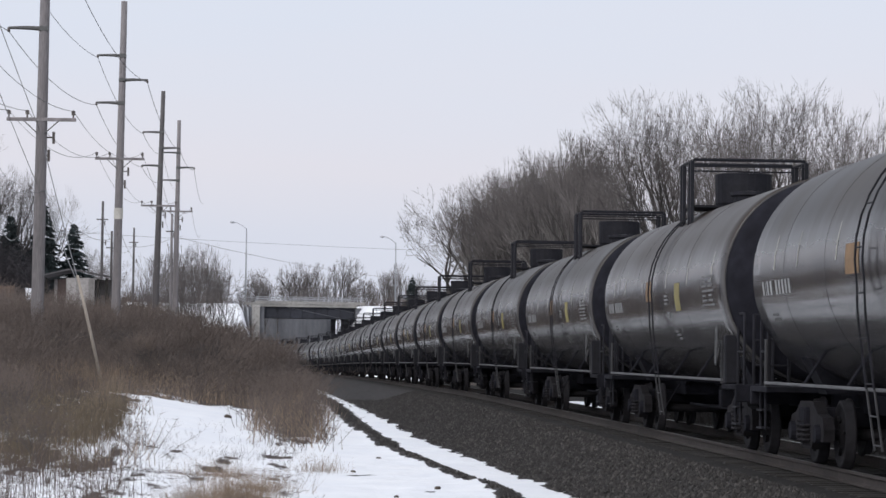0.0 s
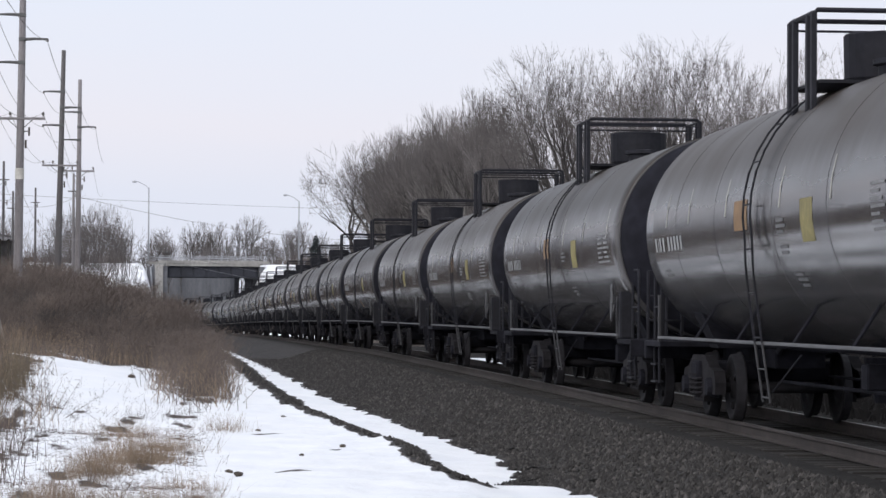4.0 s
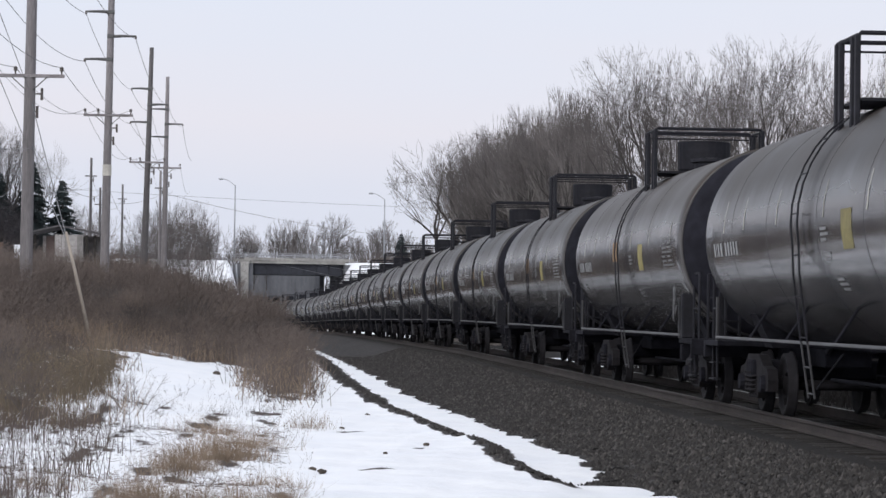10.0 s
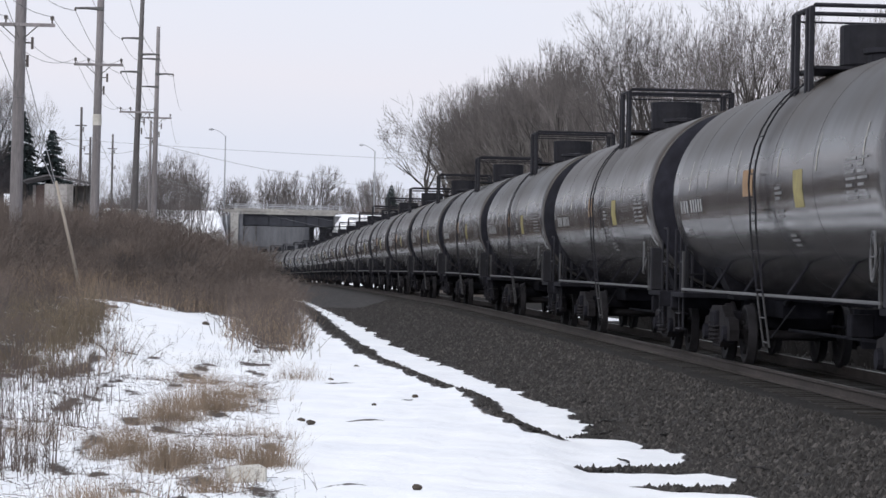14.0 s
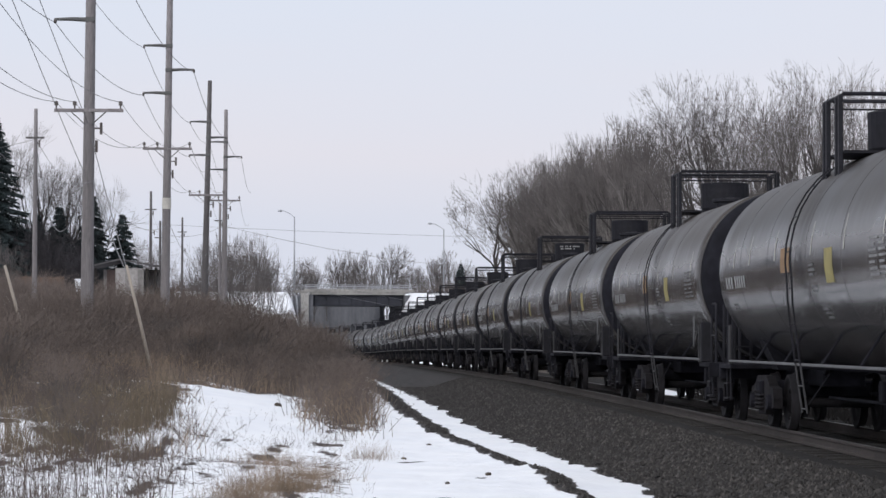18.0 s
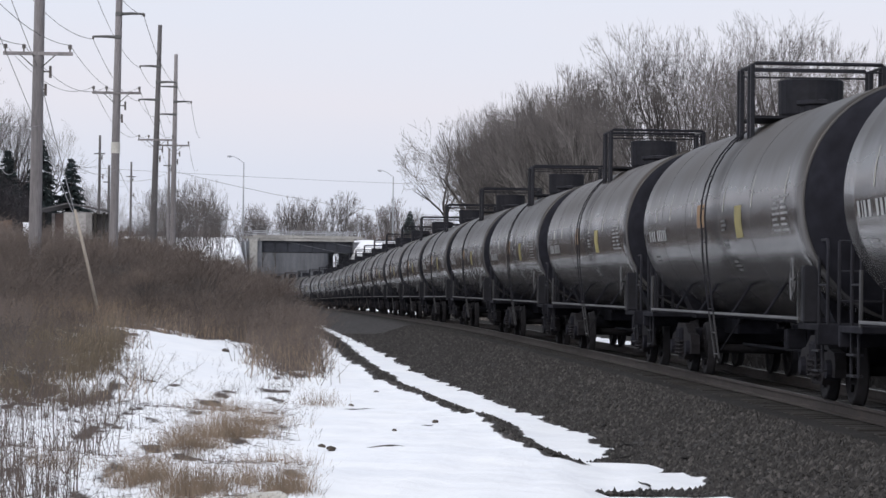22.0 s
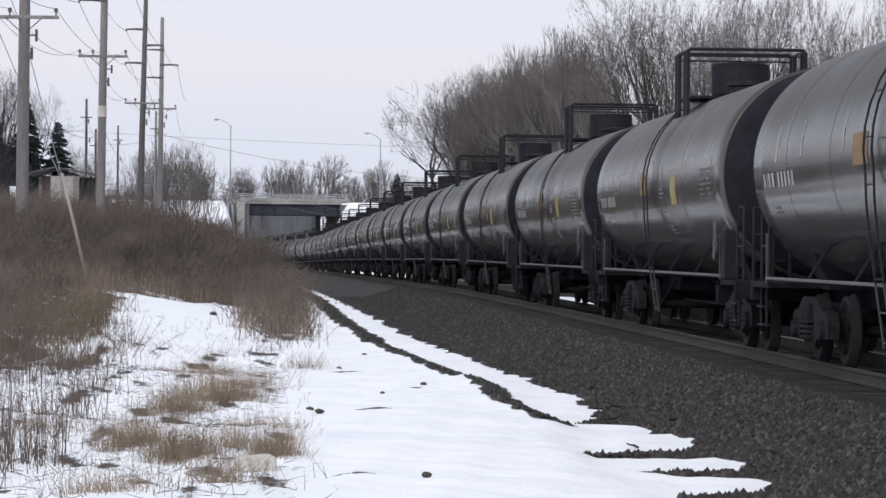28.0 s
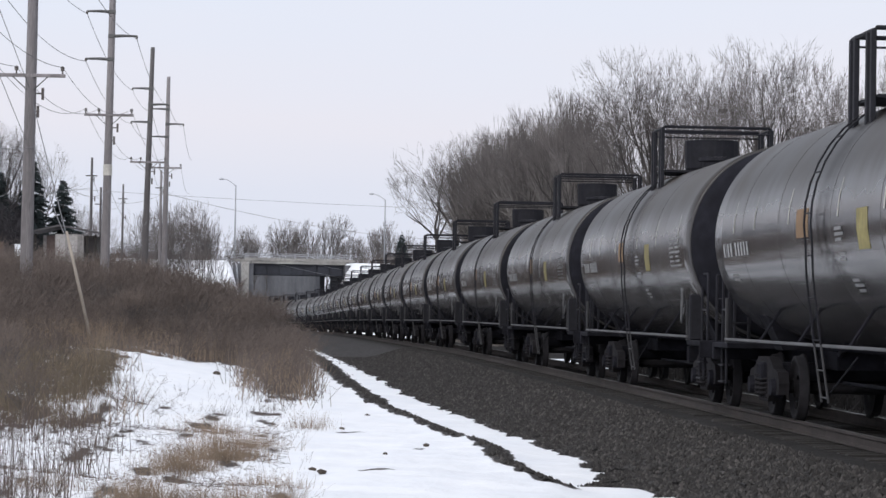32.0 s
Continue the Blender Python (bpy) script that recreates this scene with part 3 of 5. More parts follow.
def side_frame():
    """Cast truck side frame: arched top, two axle boxes, a window with the spring nest."""
    outline = [(-1.18, 0.34), (-1.22, 0.50), (-1.12, 0.66), (-0.80, 0.70), (-0.45, 0.86), (0.45, 0.86), (0.80, 0.70), (1.12, 0.66), (1.22, 0.50), (1.18, 0.34), (0.66, 0.34), (0.58, 0.46), (0.34, 0.22), (-0.34, 0.22), (-0.58, 0.46), (-0.66, 0.34)]
    bm = bm_new()
    a = [bm.verts.new((x, -0.075, z)) for x, z in outline]
    b = [bm.verts.new((x, 0.075, z)) for x, z in outline]
    bm.faces.new(a), bm.faces.new(b[::-1])
    for i in range(len(a)):
        j = (i + 1) % len(a)
        bm.faces.new((a[j], a[i], b[i], b[j]))
    bmesh.ops.recalc_face_normals(bm, faces=bm.faces[:])
    return bm


def wheelset_mesh():
    """Two wheels on an axle, turning about y."""
    bm = bm_new()
    for sy in (-1, 1):
        prof = [(0.62, 0.09), (0.66, 0.14), (0.68, 0.17), (0.70, 0.36), (0.67, 0.40), (0.66, 0.485), (0.69, 0.487), (0.70, 0.460), (0.79, 0.452), (0.80, 0.40), (0.765, 0.36), (0.745, 0.17), (0.80, 0.14), (0.81, 0.09), (0.80, 0.0)]
        lathe(bm, [(sy * a, r) for a, r in prof], 20, "Y")
        for k in range(3):
            c, s = math.cos(k * 2.09), math.sin(k * 2.09)
            box(bm, -0.02, 0.02, sy * 0.775 - 0.02, sy * 0.775 + 0.02, 0.20, 0.30, Matrix.Rotation(k * 2.09, 4, "Y"))
    lathe(bm, [(-0.99, 0.075), (0.99, 0.075)], 10, "Y")
    return bm


CAR_MESH = {}
STENCILS = []


def shared(name, build, material, smooth=False):
    if name not in CAR_MESH:
        CAR_MESH[name] = mesh_of(name, build(), material, smooth)
    return CAR_MESH[name]


def truck(parent, x):
    t = new("truck")
    t.parent = parent
    t.matrix_basis = pose(x, 0, 0)
    t.empty_display_size = 0.3
    frame_mesh = shared("side_frame", side_frame, SPRING_GREY)
    for sy in (-1, 1):
        part("side_frame", frame_mesh, None, t, at=pose(0, sy * 1.0, 0.02))

        def springs():
            bm = bm_new()
            for sx in (-0.2, 0.0, 0.2):
                pts = [(sx + 0.07 * math.cos(k * 0.9), 0.07 * math.sin(k * 0.9), 0.30 + k * 0.0095) for k in range(34)]
                tube(bm, pts, 0.018, 5)
            return bm
        part("spring_nest", shared("spring_nest", springs, SPRING_GREY), None, t, at=pose(0, sy * 1.09, 0))
        for sx in (-1, 1):
            def axle_box():
                bm = bm_new()
                lathe(bm, [(-0.09, 0.0), (-0.09, 0.12), (0.05, 0.15), (0.09, 0.15)], 12, "Y")
                return bm
            part("axle_cap", shared("axle_cap", axle_box, UNDERFRAME), None, t, at=pose(sx * AXLE_X, sy * 1.05, WHEEL_R, 0, 0, 0 if sy < 0 else 180))
    part("bolster", shared("bolster", lambda: box(bm_new(), -0.22, 0.22, -1.15, 1.15, 0.52, 0.80, bevel=0.03), UNDERFRAME), None, t)
    part("brake_beam", shared("brake_beam", lambda: box(box(bm_new(), 0.36, 0.42, -0.8, 0.8, 0.36, 0.44), -0.42, -0.36, -0.8, 0.8, 0.36, 0.44), UNDERFRAME), None, t)
    wheels = shared("wheelset", wheelset_mesh, WHEEL_STEEL, True)
    for sx in (-1, 1):
        w = part("wheelset", wheels, None, t, at=pose(sx * AXLE_X, 0, WHEEL_R))
        WHEELSETS[sx].append(w)
    return t


WHEELSETS = {-1: [], 1: []}


def tank_shell():
    """The jacketed cylinder, with a rolled rim at either end."""
    prof = [(-TANK_HALF, TANK_R - 0.06), (-TANK_HALF - 0.012, TANK_R - 0.02), (-TANK_HALF, TANK_R)]
    prof += [(-TANK_HALF + 2 * TANK_HALF * k / 24, TANK_R) for k in range(1, 24)]
    prof += [(TANK_HALF, TANK_R), (TANK_HALF + 0.012, TANK_R - 0.02), (TANK_HALF, TANK_R - 0.06)]
    return lathe(bm_new(), prof, 64, "X", Matrix.Translation((0, 0, TANK_Z)))


def tank_head():
    """The dished end, set inside the rim."""
    prof = [(TANK_HALF - 0.05, TANK_R - 0.03)]
    for k in range(9):
        a = math.pi / 2 * k / 8
        prof.append((TANK_HALF + 0.02 + 0.58 * math.sin(a), (TANK_R - 0.045) * math.cos(a)))
    bm = lathe(bm_new(), prof, 48, "X", Matrix.Translation((0, 0, TANK_Z)))
    bmesh.ops.remove_doubles(bm, verts=bm.verts[:], dist=0.002)
    return bm


def weld_band():
    return lathe(bm_new(), [(-0.012, TANK_R - 0.01), (-0.008, TANK_R + 0.003), (0.008, TANK_R + 0.003), (0.012, TANK_R - 0.01)], 64, "X")


LADDER_WAY = [(1.527, 1.12), (1.62, 1.84), (1.64, 2.05)] + [(-y, z) for _, y, z in (on_tank(0, a, 0.09) for a in range(80, 152, 9))]
FOOT_WAY = [(1.425, 0.42), (1.525, 1.117)]


def ladder(name, way, parent, side, material, label, step, r):
    """Two stiles and their rungs along a line in the car's cross-section."""
    pts = [Vector((0, side * y, z)) for y, z in way]
    first = part(name, shared("ladder_stile_%s" % name, lambda: tube(bm_new(), pts, r, 6), material), None, parent, label, at=pose(-0.21, 0, 0))
    part("stile", shared("ladder_stile_%s" % name, None, material), None, first, at=pose(0.42, 0, 0))
    rung = shared("ladder_rung_%s" % name, lambda: tube(bm_new(), [(0, 0, 0), (0.42, 0, 0)], r * 0.75, 5), material)
    left = 0.06
    for a, b in zip(pts, pts[1:]):
        n = (b - a).length
        while left < n:
            p = a + (b - a) * (left / n)
            part("rung", rung, None, first, at=pose(0, p.y, p.z))
            left += step
        left -= n
    return first


def build_car():
    car = thing("tank_car", "black enamelled railway tank car with weathered streaks", "tank car", group="tank cars of the train")
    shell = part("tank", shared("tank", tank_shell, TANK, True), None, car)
    for x in (-5.3, -2.5, 0.95, 3.7):
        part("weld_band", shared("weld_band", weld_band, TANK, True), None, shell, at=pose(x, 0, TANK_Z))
    for side in (-1, 1):
        if side < 0:
            ladder("ladder", LADDER_WAY, car, side, STEEL_BLACK, "", 0.52, 0.014)
            foot = ladder("ladder_foot", FOOT_WAY, car, side, LADDER_GREY, "worn grey lower ladder", 0.335, 0.015)
            part("stay", shared("ladder_stay", lambda: tube(bm_new(), [(0.46, side * 1.41, 0.55), (1.51, side * 1.30, 1.0)], 0.012, 5), STEEL_BLACK), None, foot)
        # placards, strips and stencilled lines: -1 is the right-hand side of travel
        if side < 0:
            part("yellow_placard", shared("yellow_placard%d" % side, lambda: decal(bm_new(), 2.45, 3.05, 76, 93, -side), YELLOW_MARK), None, shell, "yellow placard")
            part("orange_placard", shared("orange_placard%d" % side, lambda: decal(bm_new(), -1.20, -0.42, 84, 97, -side), ORANGE_MARK), None, shell, "orange placard")
            for x in (-6.0, -4.3, -1.75, 1.4, 3.9, 6.5):
                part("reflective_strip", shared("reflective_strip%d" % side, lambda: decal(bm_new(), -0.03, 0.03, 91, 108, -side), STRIP_MARK), None, shell, at=pose(x, 0, 0))

            def number():
                bm = bm_new()
                for k, (x, w) in enumerate(((-6.95, 0.16), (-6.72, 0.06), (-6.60, 0.16), (-6.36, 0.18), (-5.95, 0.17), (-5.71, 0.17), (-5.47, 0.17), (-5.23, 0.17), (-4.99, 0.17))):
                    decal(bm, x, x + w * 0.8, 79, 86, -side)
                return bm
            STENCILS.append(part("stencil_number", shared("stencil_number%d" % side, number, WHITE_MARK), None, shell, "row of white stencilled bars"))

            def lines():
                bm = bm_new()
                for a, x0, x1 in ((86, 1.2, 1.6), (83.6, 1.2, 1.7), (81.2, 1.2, 1.55), (75, 1.25, 1.65), (72.6, 1.25, 1.6), (63, 1.5, 1.9), (60.6, 1.5, 2.0), (58, 1.6, 1.95), (69, -6.6, -6.2), (66.6, -6.6, -6.1)):
                    decal(bm, x0, x1, a - 0.7, a + 0.7, -side)
                return bm
            STENCILS.append(part("stencil_column", shared("stencil_column%d" % side, lines, FADED_MARK), None, shell, "small stencilled bars"))

            def panel():
                bm = bm_new()
                for k in range(7):
                    for x0, x1 in ((5.6, 6.15), (6.22, 6.75)):
                        decal(bm, x0, x1 - 0.1 * (k % 3), 77 + 2.7 * k, 78.2 + 2.7 * k, -side)
                return bm
            STENCILS.append(part("data_panel", shared("data_panel%d" % side, panel, FADED_MARK), None, shell, "block of small stencilled bars"))
        part("side_rail", shared("side_rail%d" % side, lambda: box(bm_new(), -7.15, 7.15, side * 1.49 - 0.022, side * 1.49 + 0.022, 1.095, 1.135, bevel=0.006), SILL_EDGE), None, car, "worn grey side rail")
        for sx in (-1, 1):
            def brace():
                bm = bm_new()
                tube(bm, [(0, 1.05, 1.75), (0, 1.47, 1.11)], 0.022, 6)
                tube(bm, [(0.0, 0.35, 1.0), (0, 1.47, 1.10)], 0.022, 6)
                return bm
            for x in (1.6, 4.4):
                part("side_rail_brace", shared("side_rail_brace", brace, UNDERFRAME), None, car, at=pose(sx * x, 0, 0, 0, 0, 0 if side > 0 else 180))

            def corner_post():
                bm = tube(bm_new(), [(0, 0, 1.06), (0, 0, 1.72)], 0.025, 6)
                return bm
            part("corner_post", shared("corner_post", corner_post, LADDER_GREY), None, car, "worn grey corner post", at=pose(sx * 7.1, side * 1.49, 0))

            def end_rail():
                bm = bm_new()
                tube(bm, [(0, 0, 1.0), (0, 0, 2.0), (0.06, 0, 2.12), (0.50, 0, 2.12), (0.56, 0, 2.0), (0.56, 0, 1.0)], 0.022, 6)
                tube(bm, [(0, 0, 1.55), (0.56, 0, 1.55)], 0.016, 6)
                return bm
            part("end_handrail", shared("end_handrail", end_rail, STEEL_BLACK), None, car, at=pose(sx * 7.75, side * 1.35, 0, 0, 0, 0 if sx > 0 else 180))

            def step():
                bm = bm_new()
                for x in (0, 0.42):
                    tube(bm, [(x, 0, 1.05), (x, 0, 0.45)], 0.02, 6)
                for z in (0.47, 0.72):
                    box(bm, 0, 0.42, -0.06, 0.06, z - 0.012, z + 0.012)
                return bm
            part("end_step", shared("end_step", step, STEEL_BLACK), None, car, at=pose(sx * 7.95 - 0.21, side * 1.38, 0))

        for x in (-0.62, -0.36, 0.36, 0.62):
            part("guard_post", shared("guard_post", lambda: box(bm_new(), -0.05, 0.05, -0.032, 0.032, TANK_Z + 1.16, 4.93, bevel=0.008), STEEL_BLACK), None, car, at=pose(x, side * 1.02, 0))
        for z in (4.93,):
            part("guard_side_rail", shared("guard_side_rail", lambda: tube(bm_new(), [(-0.62, 0, 0), (0.62, 0, 0)], 0.026, 6), STEEL_BLACK), None, car, at=pose(0, side * 1.02, z))
    for sx in (-1, 1):
        def top_rail():
            bm = bm_new()
            tube(bm, [(0, -1.02, 4.90), (0, -0.98, 4.96), (0, 0.98, 4.96), (0, 1.02, 4.90)], 0.032, 6)
            tube(bm, [(0, -1.02, 4.84), (0, 1.02, 4.84)], 0.016, 6)
            return bm
        part("guard_rail", shared("guard_rail", top_rail, STEEL_BLACK), None, car, at=pose(sx * 0.62, 0, 0))

        def end_platform():
            bm = bm_new()
            box(bm, 7.05, 8.35, -1.49, 1.49, 0.98, 1.06, bevel=0.01)
            box(bm, 8.3, 8.42, -1.49, 1.49, 0.80, 1.06, bevel=0.01)
            return bm
        flip = pose(0, 0, 0, 0, 0, 0 if sx > 0 else 180)
        part("tank_head", shared("tank_head", tank_head, HEAD_SHADED, True), None, car, "matte black dished tank end, darkened as if shaded", at=flip)

        def end_bars():
            bm = bm_new()
            for y in (-0.14, 0.14):
                tube(bm, [(0, y, 0.98), (0, y, 2.1)], 0.025, 6)
            for z in (1.35, 1.72, 2.1):
                tube(bm, [(0, -0.14, z), (0, 0.14, z)], 0.02, 6)
            return bm
        for y in (-1.08, 1.08):
            part("end_ladder", shared("end_ladder", end_bars, STEEL_BLACK), None, car, at=pose(sx * 8.38, y, 0))
        part("end_platform", shared("end_platform", end_platform, UNDERFRAME), None, car, at=flip)

        def saddle():
            bm = bm_new()
            pts = [(-0.85, 0.98)] + [(-TANK_R * math.sin(radians(a)), TANK_Z - TANK_R * math.cos(radians(a)) + 0.01) for a in range(44, -45, -11)] + [(0.85, 0.98)]
            for x0, x1 in ((5.95, 6.55),):
                a = [bm.verts.new((x0, y, z)) for y, z in pts]
                b = [bm.verts.new((x1, y, z)) for y, z in pts]
                bm.faces.new(a), bm.faces.new(b[::-1])
                for i in range(len(a)):
                    j = (i + 1) % len(a)
                    bm.faces.new((a[j], a[i], b[i], b[j]))
            bmesh.ops.recalc_face_normals(bm, faces=bm.faces[:])
            return bm
        part("saddle", shared("saddle", saddle, UNDERFRAME), None, car, at=flip)

        def stub_sill():
            bm = box(bm_new(), 4.6, 8.4, -0.34, 0.34, 0.72, 1.0, bevel=0.02)
            tube(bm, [(4.6, 0.3, 0.95), (3.2, 0.5, 1.1)], 0.05, 6)
            tube(bm, [(4.6, -0.3, 0.95), (3.2, -0.5, 1.1)], 0.05, 6)
            return bm
        part("stub_sill", shared("stub_sill", stub_sill, UNDERFRAME), None, car, at=flip)

        def coupler():
            bm = box(bm_new(), 8.4, 8.85, -0.09, 0.09, 0.74, 0.96, bevel=0.02)
            return box(bm, 8.8, 9.05, -0.16, 0.16, 0.70, 1.0, bevel=0.04)
        part("coupler", shared("coupler", coupler, SPRING_GREY), None, car, at=flip)
        truck(car, sx * TRUCK_X)

    def housing():
        bm = lathe(bm_new(), [(TANK_Z + TANK_R - 0.06, 0.42), (4.12, 0.44), (4.22, 0.50), (4.73, 0.51), (4.75, 0.49), (4.76, 0.0)], 24, "Z")
        return bm
    part("valve_housing", shared("valve_housing", housing, STEEL_BLACK), None, car)
    part("manway", shared("manway", lambda: lathe(bm_new(), [(TANK_Z + TANK_R - 0.06, 0.34), (4.29, 0.34), (4.31, 0.40), (4.37, 0.40), (4.40, 0.0)], 16, "Z", Matrix.Translation((0.95, 0, 0))), STEEL_BLACK), None, car)

    def top_walk():
        bm = bm_new()
        for side in (-1, 1):
            box(bm, -0.75, 0.75, side * 0.62 - 0.36, side * 0.62 + 0.36, TANK_Z + 1.49, TANK_Z + 1.53)
        return bm
    part("top_walkway", shared("top_walkway", top_walk, STEEL_BLACK), None, car)
    part("outlet_valve", shared("outlet_valve", lambda: lathe(bm_new(), [(0.42, 0.0), (0.42, 0.14), (0.55, 0.16), (0.60, 0.26), (0.95, 0.26)], 14, "Z"), UNDERFRAME), None, car)

    def brake_gear():
        bm = lathe(bm_new(), [(-0.55, 0.0), (-0.55, 0.16), (0.55, 0.16), (0.55, 0.0)], 14, "X", Matrix.Translation((2.6, 0.55, 0.72)))
        box(bm, 1.2, 1.5, -0.6, -0.3, 0.6, 0.9, bevel=0.02)
        tube(bm, [(-4.8, 0.45, 0.62), (4.8, 0.45, 0.62)], 0.02, 6)
        tube(bm, [(-4.8, -0.2, 0.55), (4.8, -0.2, 0.55)], 0.025, 6)
        for x in (-2.4, 2.4):
            tube(bm, [(x, 0.45, 0.62), (x, 0.45, 1.1)], 0.02, 6)
        return bm
    part("brake_gear", shared("brake_gear", brake_gear, UNDERFRAME), None, car)
    def hand_wheel():
        bm = tube(bm_new(), [(0.27 * math.cos(a), 0, 0.27 * math.sin(a)) for a in (k * math.pi / 10 for k in range(21))], 0.016, 6)
        for k in range(3):
            a = k * math.pi / 3
            tube(bm, [(0.27 * math.cos(a), 0, 0.27 * math.sin(a)), (0, 0.05, 0), (-0.27 * math.cos(a), 0, -0.27 * math.sin(a))], 0.013, 5)
        return bm
    part("brake_wheel", shared("brake_wheel", hand_wheel, SILL_EDGE), None, car, "pale worn brake wheel", at=pose(7.2, -1.60, 1.62, 0, 0, -7))
    part("brake_stand", shared("brake_stand", lambda: box(bm_new(), 7.25, 7.45, -1.50, -1.30, 1.06, 1.80, bevel=0.02), STEEL_BLACK), None, car)
    for o in STENCILS:
        o["kind"] = "stuff"
    return car


def housing_stencil():
    """Two rows of small bars on the end of the valve housing."""
    bm = bm_new()
    rr = random.Random(8)
    for z, x in ((4.61, -0.36), (4.53, -0.34)):
        while x < (0.30 if z > 4.6 else 0.12):
            w = rr.uniform(0.03, 0.10)
            a0, a1 = math.asin(x / 0.52), math.asin(min((x + w) / 0.52, 0.9))
            v = [bm.verts.new((0.517 * math.cos(a), 0.517 * math.sin(a), zz)) for a, zz in ((a0, z), (a1, z), (a1, z + 0.045), (a0, z + 0.045))]
            bm.faces.new(v)
            x += w + rr.choice((0.015, 0.015, 0.06))
    return bm


def gone(t):
    """Metres the train has run since 9 s: about 17.4 m/s, slowing a little and steadying."""
    u = t - 16.0
    return SPEED * (t - 9.0) - (-0.000232 * u ** 3 + 0.01296 * u ** 2 + -0.00187 * u + -0.7278)


def car_pose(n, t):
    """Where the car stands at t seconds; counted up the line from the one abreast of the camera's near view at 9 s."""
    s = 34.06 + CAR * n - gone(t)
    x0, y0, _ = on_line(s - TRUCK_X)
    x1, y1, _ = on_line(s + TRUCK_X)
    z0, z1 = float(grade(s - TRUCK_X)), float(grade(s + TRUCK_X))
    return pose(float(x0 + x1) / 2, float(y0 + y1) / 2, (z0 + z1) / 2, 0, -math.degrees((z0 - z1) / (2 * TRUCK_X)), math.degrees(math.atan2(float(y0 - y1), float(x0 - x1))))


FIRST_CAR, LAST_CAR = -9, 46
first = build_car()
CARS = [(FIRST_CAR, first)]
for _n in range(FIRST_CAR + 1, LAST_CAR + 1):
    _c = copy_thing(first, car_pose(_n, 0))
    for _o in _c.children_recursive:
        if _o.name.startswith("wheelset"):
            WHEELSETS[-1 if _o.matrix_basis.translation.x < 0 else 1].append(_o)
    CARS.append((_n, _c))
# cars whose placards differ: none of orange, or the orange one low by the ladder's foot
for _n, _c in CARS:
    for _o in _c.children_recursive:
        if _o.name.startswith("orange_placard"):
            if _n in (-2, 1, 12):
                bpy.data.objects.remove(_o)
            elif _n in (-1, 0):
                _o.data = shared("low_orange_placard", lambda: decal(bm_new(), -0.72, -0.34, 53, 63, 1), ORANGE_MARK)
    if _n == 12:
        _m = shared("housing_stencil", housing_stencil, WHITE_MARK)
        part("housing_stencil", _m, None, _c, "two lines of white stencilled bars")["kind"] = "stuff"


# ---- places by plan ----
def track_coords(x, y):
    """How far along and how far left of the track a place lies."""
    i = int(np.argmin((LINE_X - x) ** 2 + (LINE_Y - y) ** 2))
    h = float(heading(LINE_S[i]))
    return float(LINE_S[i]), float((LINE_X[i] - x) * math.cos(h) + (y - LINE_Y[i]) * math.sin(h))


def ground_z(x, y):
    return float(height(*track_coords(x, y)))


def spikes(name, base, tip, radius, material, label="", category="", parent=None, kind="stuff"):
    """Many thin three-sided stems in one mesh."""
    base, tip = np.asarray(base, dtype=float), np.asarray(tip, dtype=float)
    n = len(base)
    r = np.broadcast_to(np.asarray(radius, dtype=float), (n,))[:, None]
    ax = tip - base
    ax = ax / np.maximum(np.linalg.norm(ax, axis=1, keepdims=True), 1e-6)
    ref = np.where(np.abs(ax[:, 2:3]) < 0.9, np.array([[0, 0, 1.0]]), np.array([[1.0, 0, 0]]))
    u = np.cross(ax, ref)
    u = u / np.linalg.norm(u, axis=1, keepdims=True)
    v = np.cross(ax, u)
    co = np.empty((n, 4, 3))
    for k in range(3):
        a = 2 * math.pi * k / 3
        co[:, k] = base + r * (u * math.cos(a) + v * math.sin(a))
    co[:, 3] = tip
    i = np.arange(n)[:, None] * 4
    tri = np.concatenate([i + np.array([[0, 1, 3]]), i + np.array([[1, 2, 3]]), i + np.array([[2, 0, 3]])], 1).reshape(-1, 3)
    me = bpy.data.meshes.new(name)
    me.from_pydata(co.reshape(-1, 3).tolist(), [], tri.tolist())
    me.materials.append(material)
    if parent == "mesh":
        return me
    ob = new(name, me)
    return tagged(ob, label, category, kind=kind)


# ---- power line ----
def pole_thing(x, y, top, label, material, r0, r1, lean=0.0, z0=None, name="utility_pole", group="poles of the power line"):
    z = (ground_z(x, y) if z0 is None else z0) - 0.3
    p = thing(name, label, "utility pole", pose(x, y, z), group)
    hgt = top - z
    pts = [(lean * k / 8, 0.02 * math.sin(k * 1.3), hgt * k / 8) for k in range(9)]
    rad = [r0 + (r1 - r0) * k / 8 for k in range(9)]
    part("shaft", tube(bm_new(), pts, rad, 12), material, p, smooth=True)
    return p, z, lambda zz: lean * (zz - z) / hgt


def side_arm(p, z0, zz, dx, ox):
    """A stand-off arm with its clamp and a hanging insulator at the tip."""
    bm = tube(bm_new(), [(0.0, 0, 0.0), (dx * 0.5, 0, 0.03), (dx, 0, 0.02)], [0.085, 0.07, 0.05], 8)
    box(bm, -0.16, 0.16, -0.17, 0.17, -0.10, 0.10, bevel=0.02)
    arm = part("standoff_arm", bm, FIBRE_ARM, p, "grey stand-off insulator arm", at=pose(ox, 0, zz - z0))
    part("clamp", lathe(bm_new(), [(-0.10, 0.0), (-0.10, 0.05), (0.0, 0.06), (0.08, 0.03), (0.08, 0.0)], 8, "Z"), INSULATOR, arm, at=pose(dx, 0, -0.02))


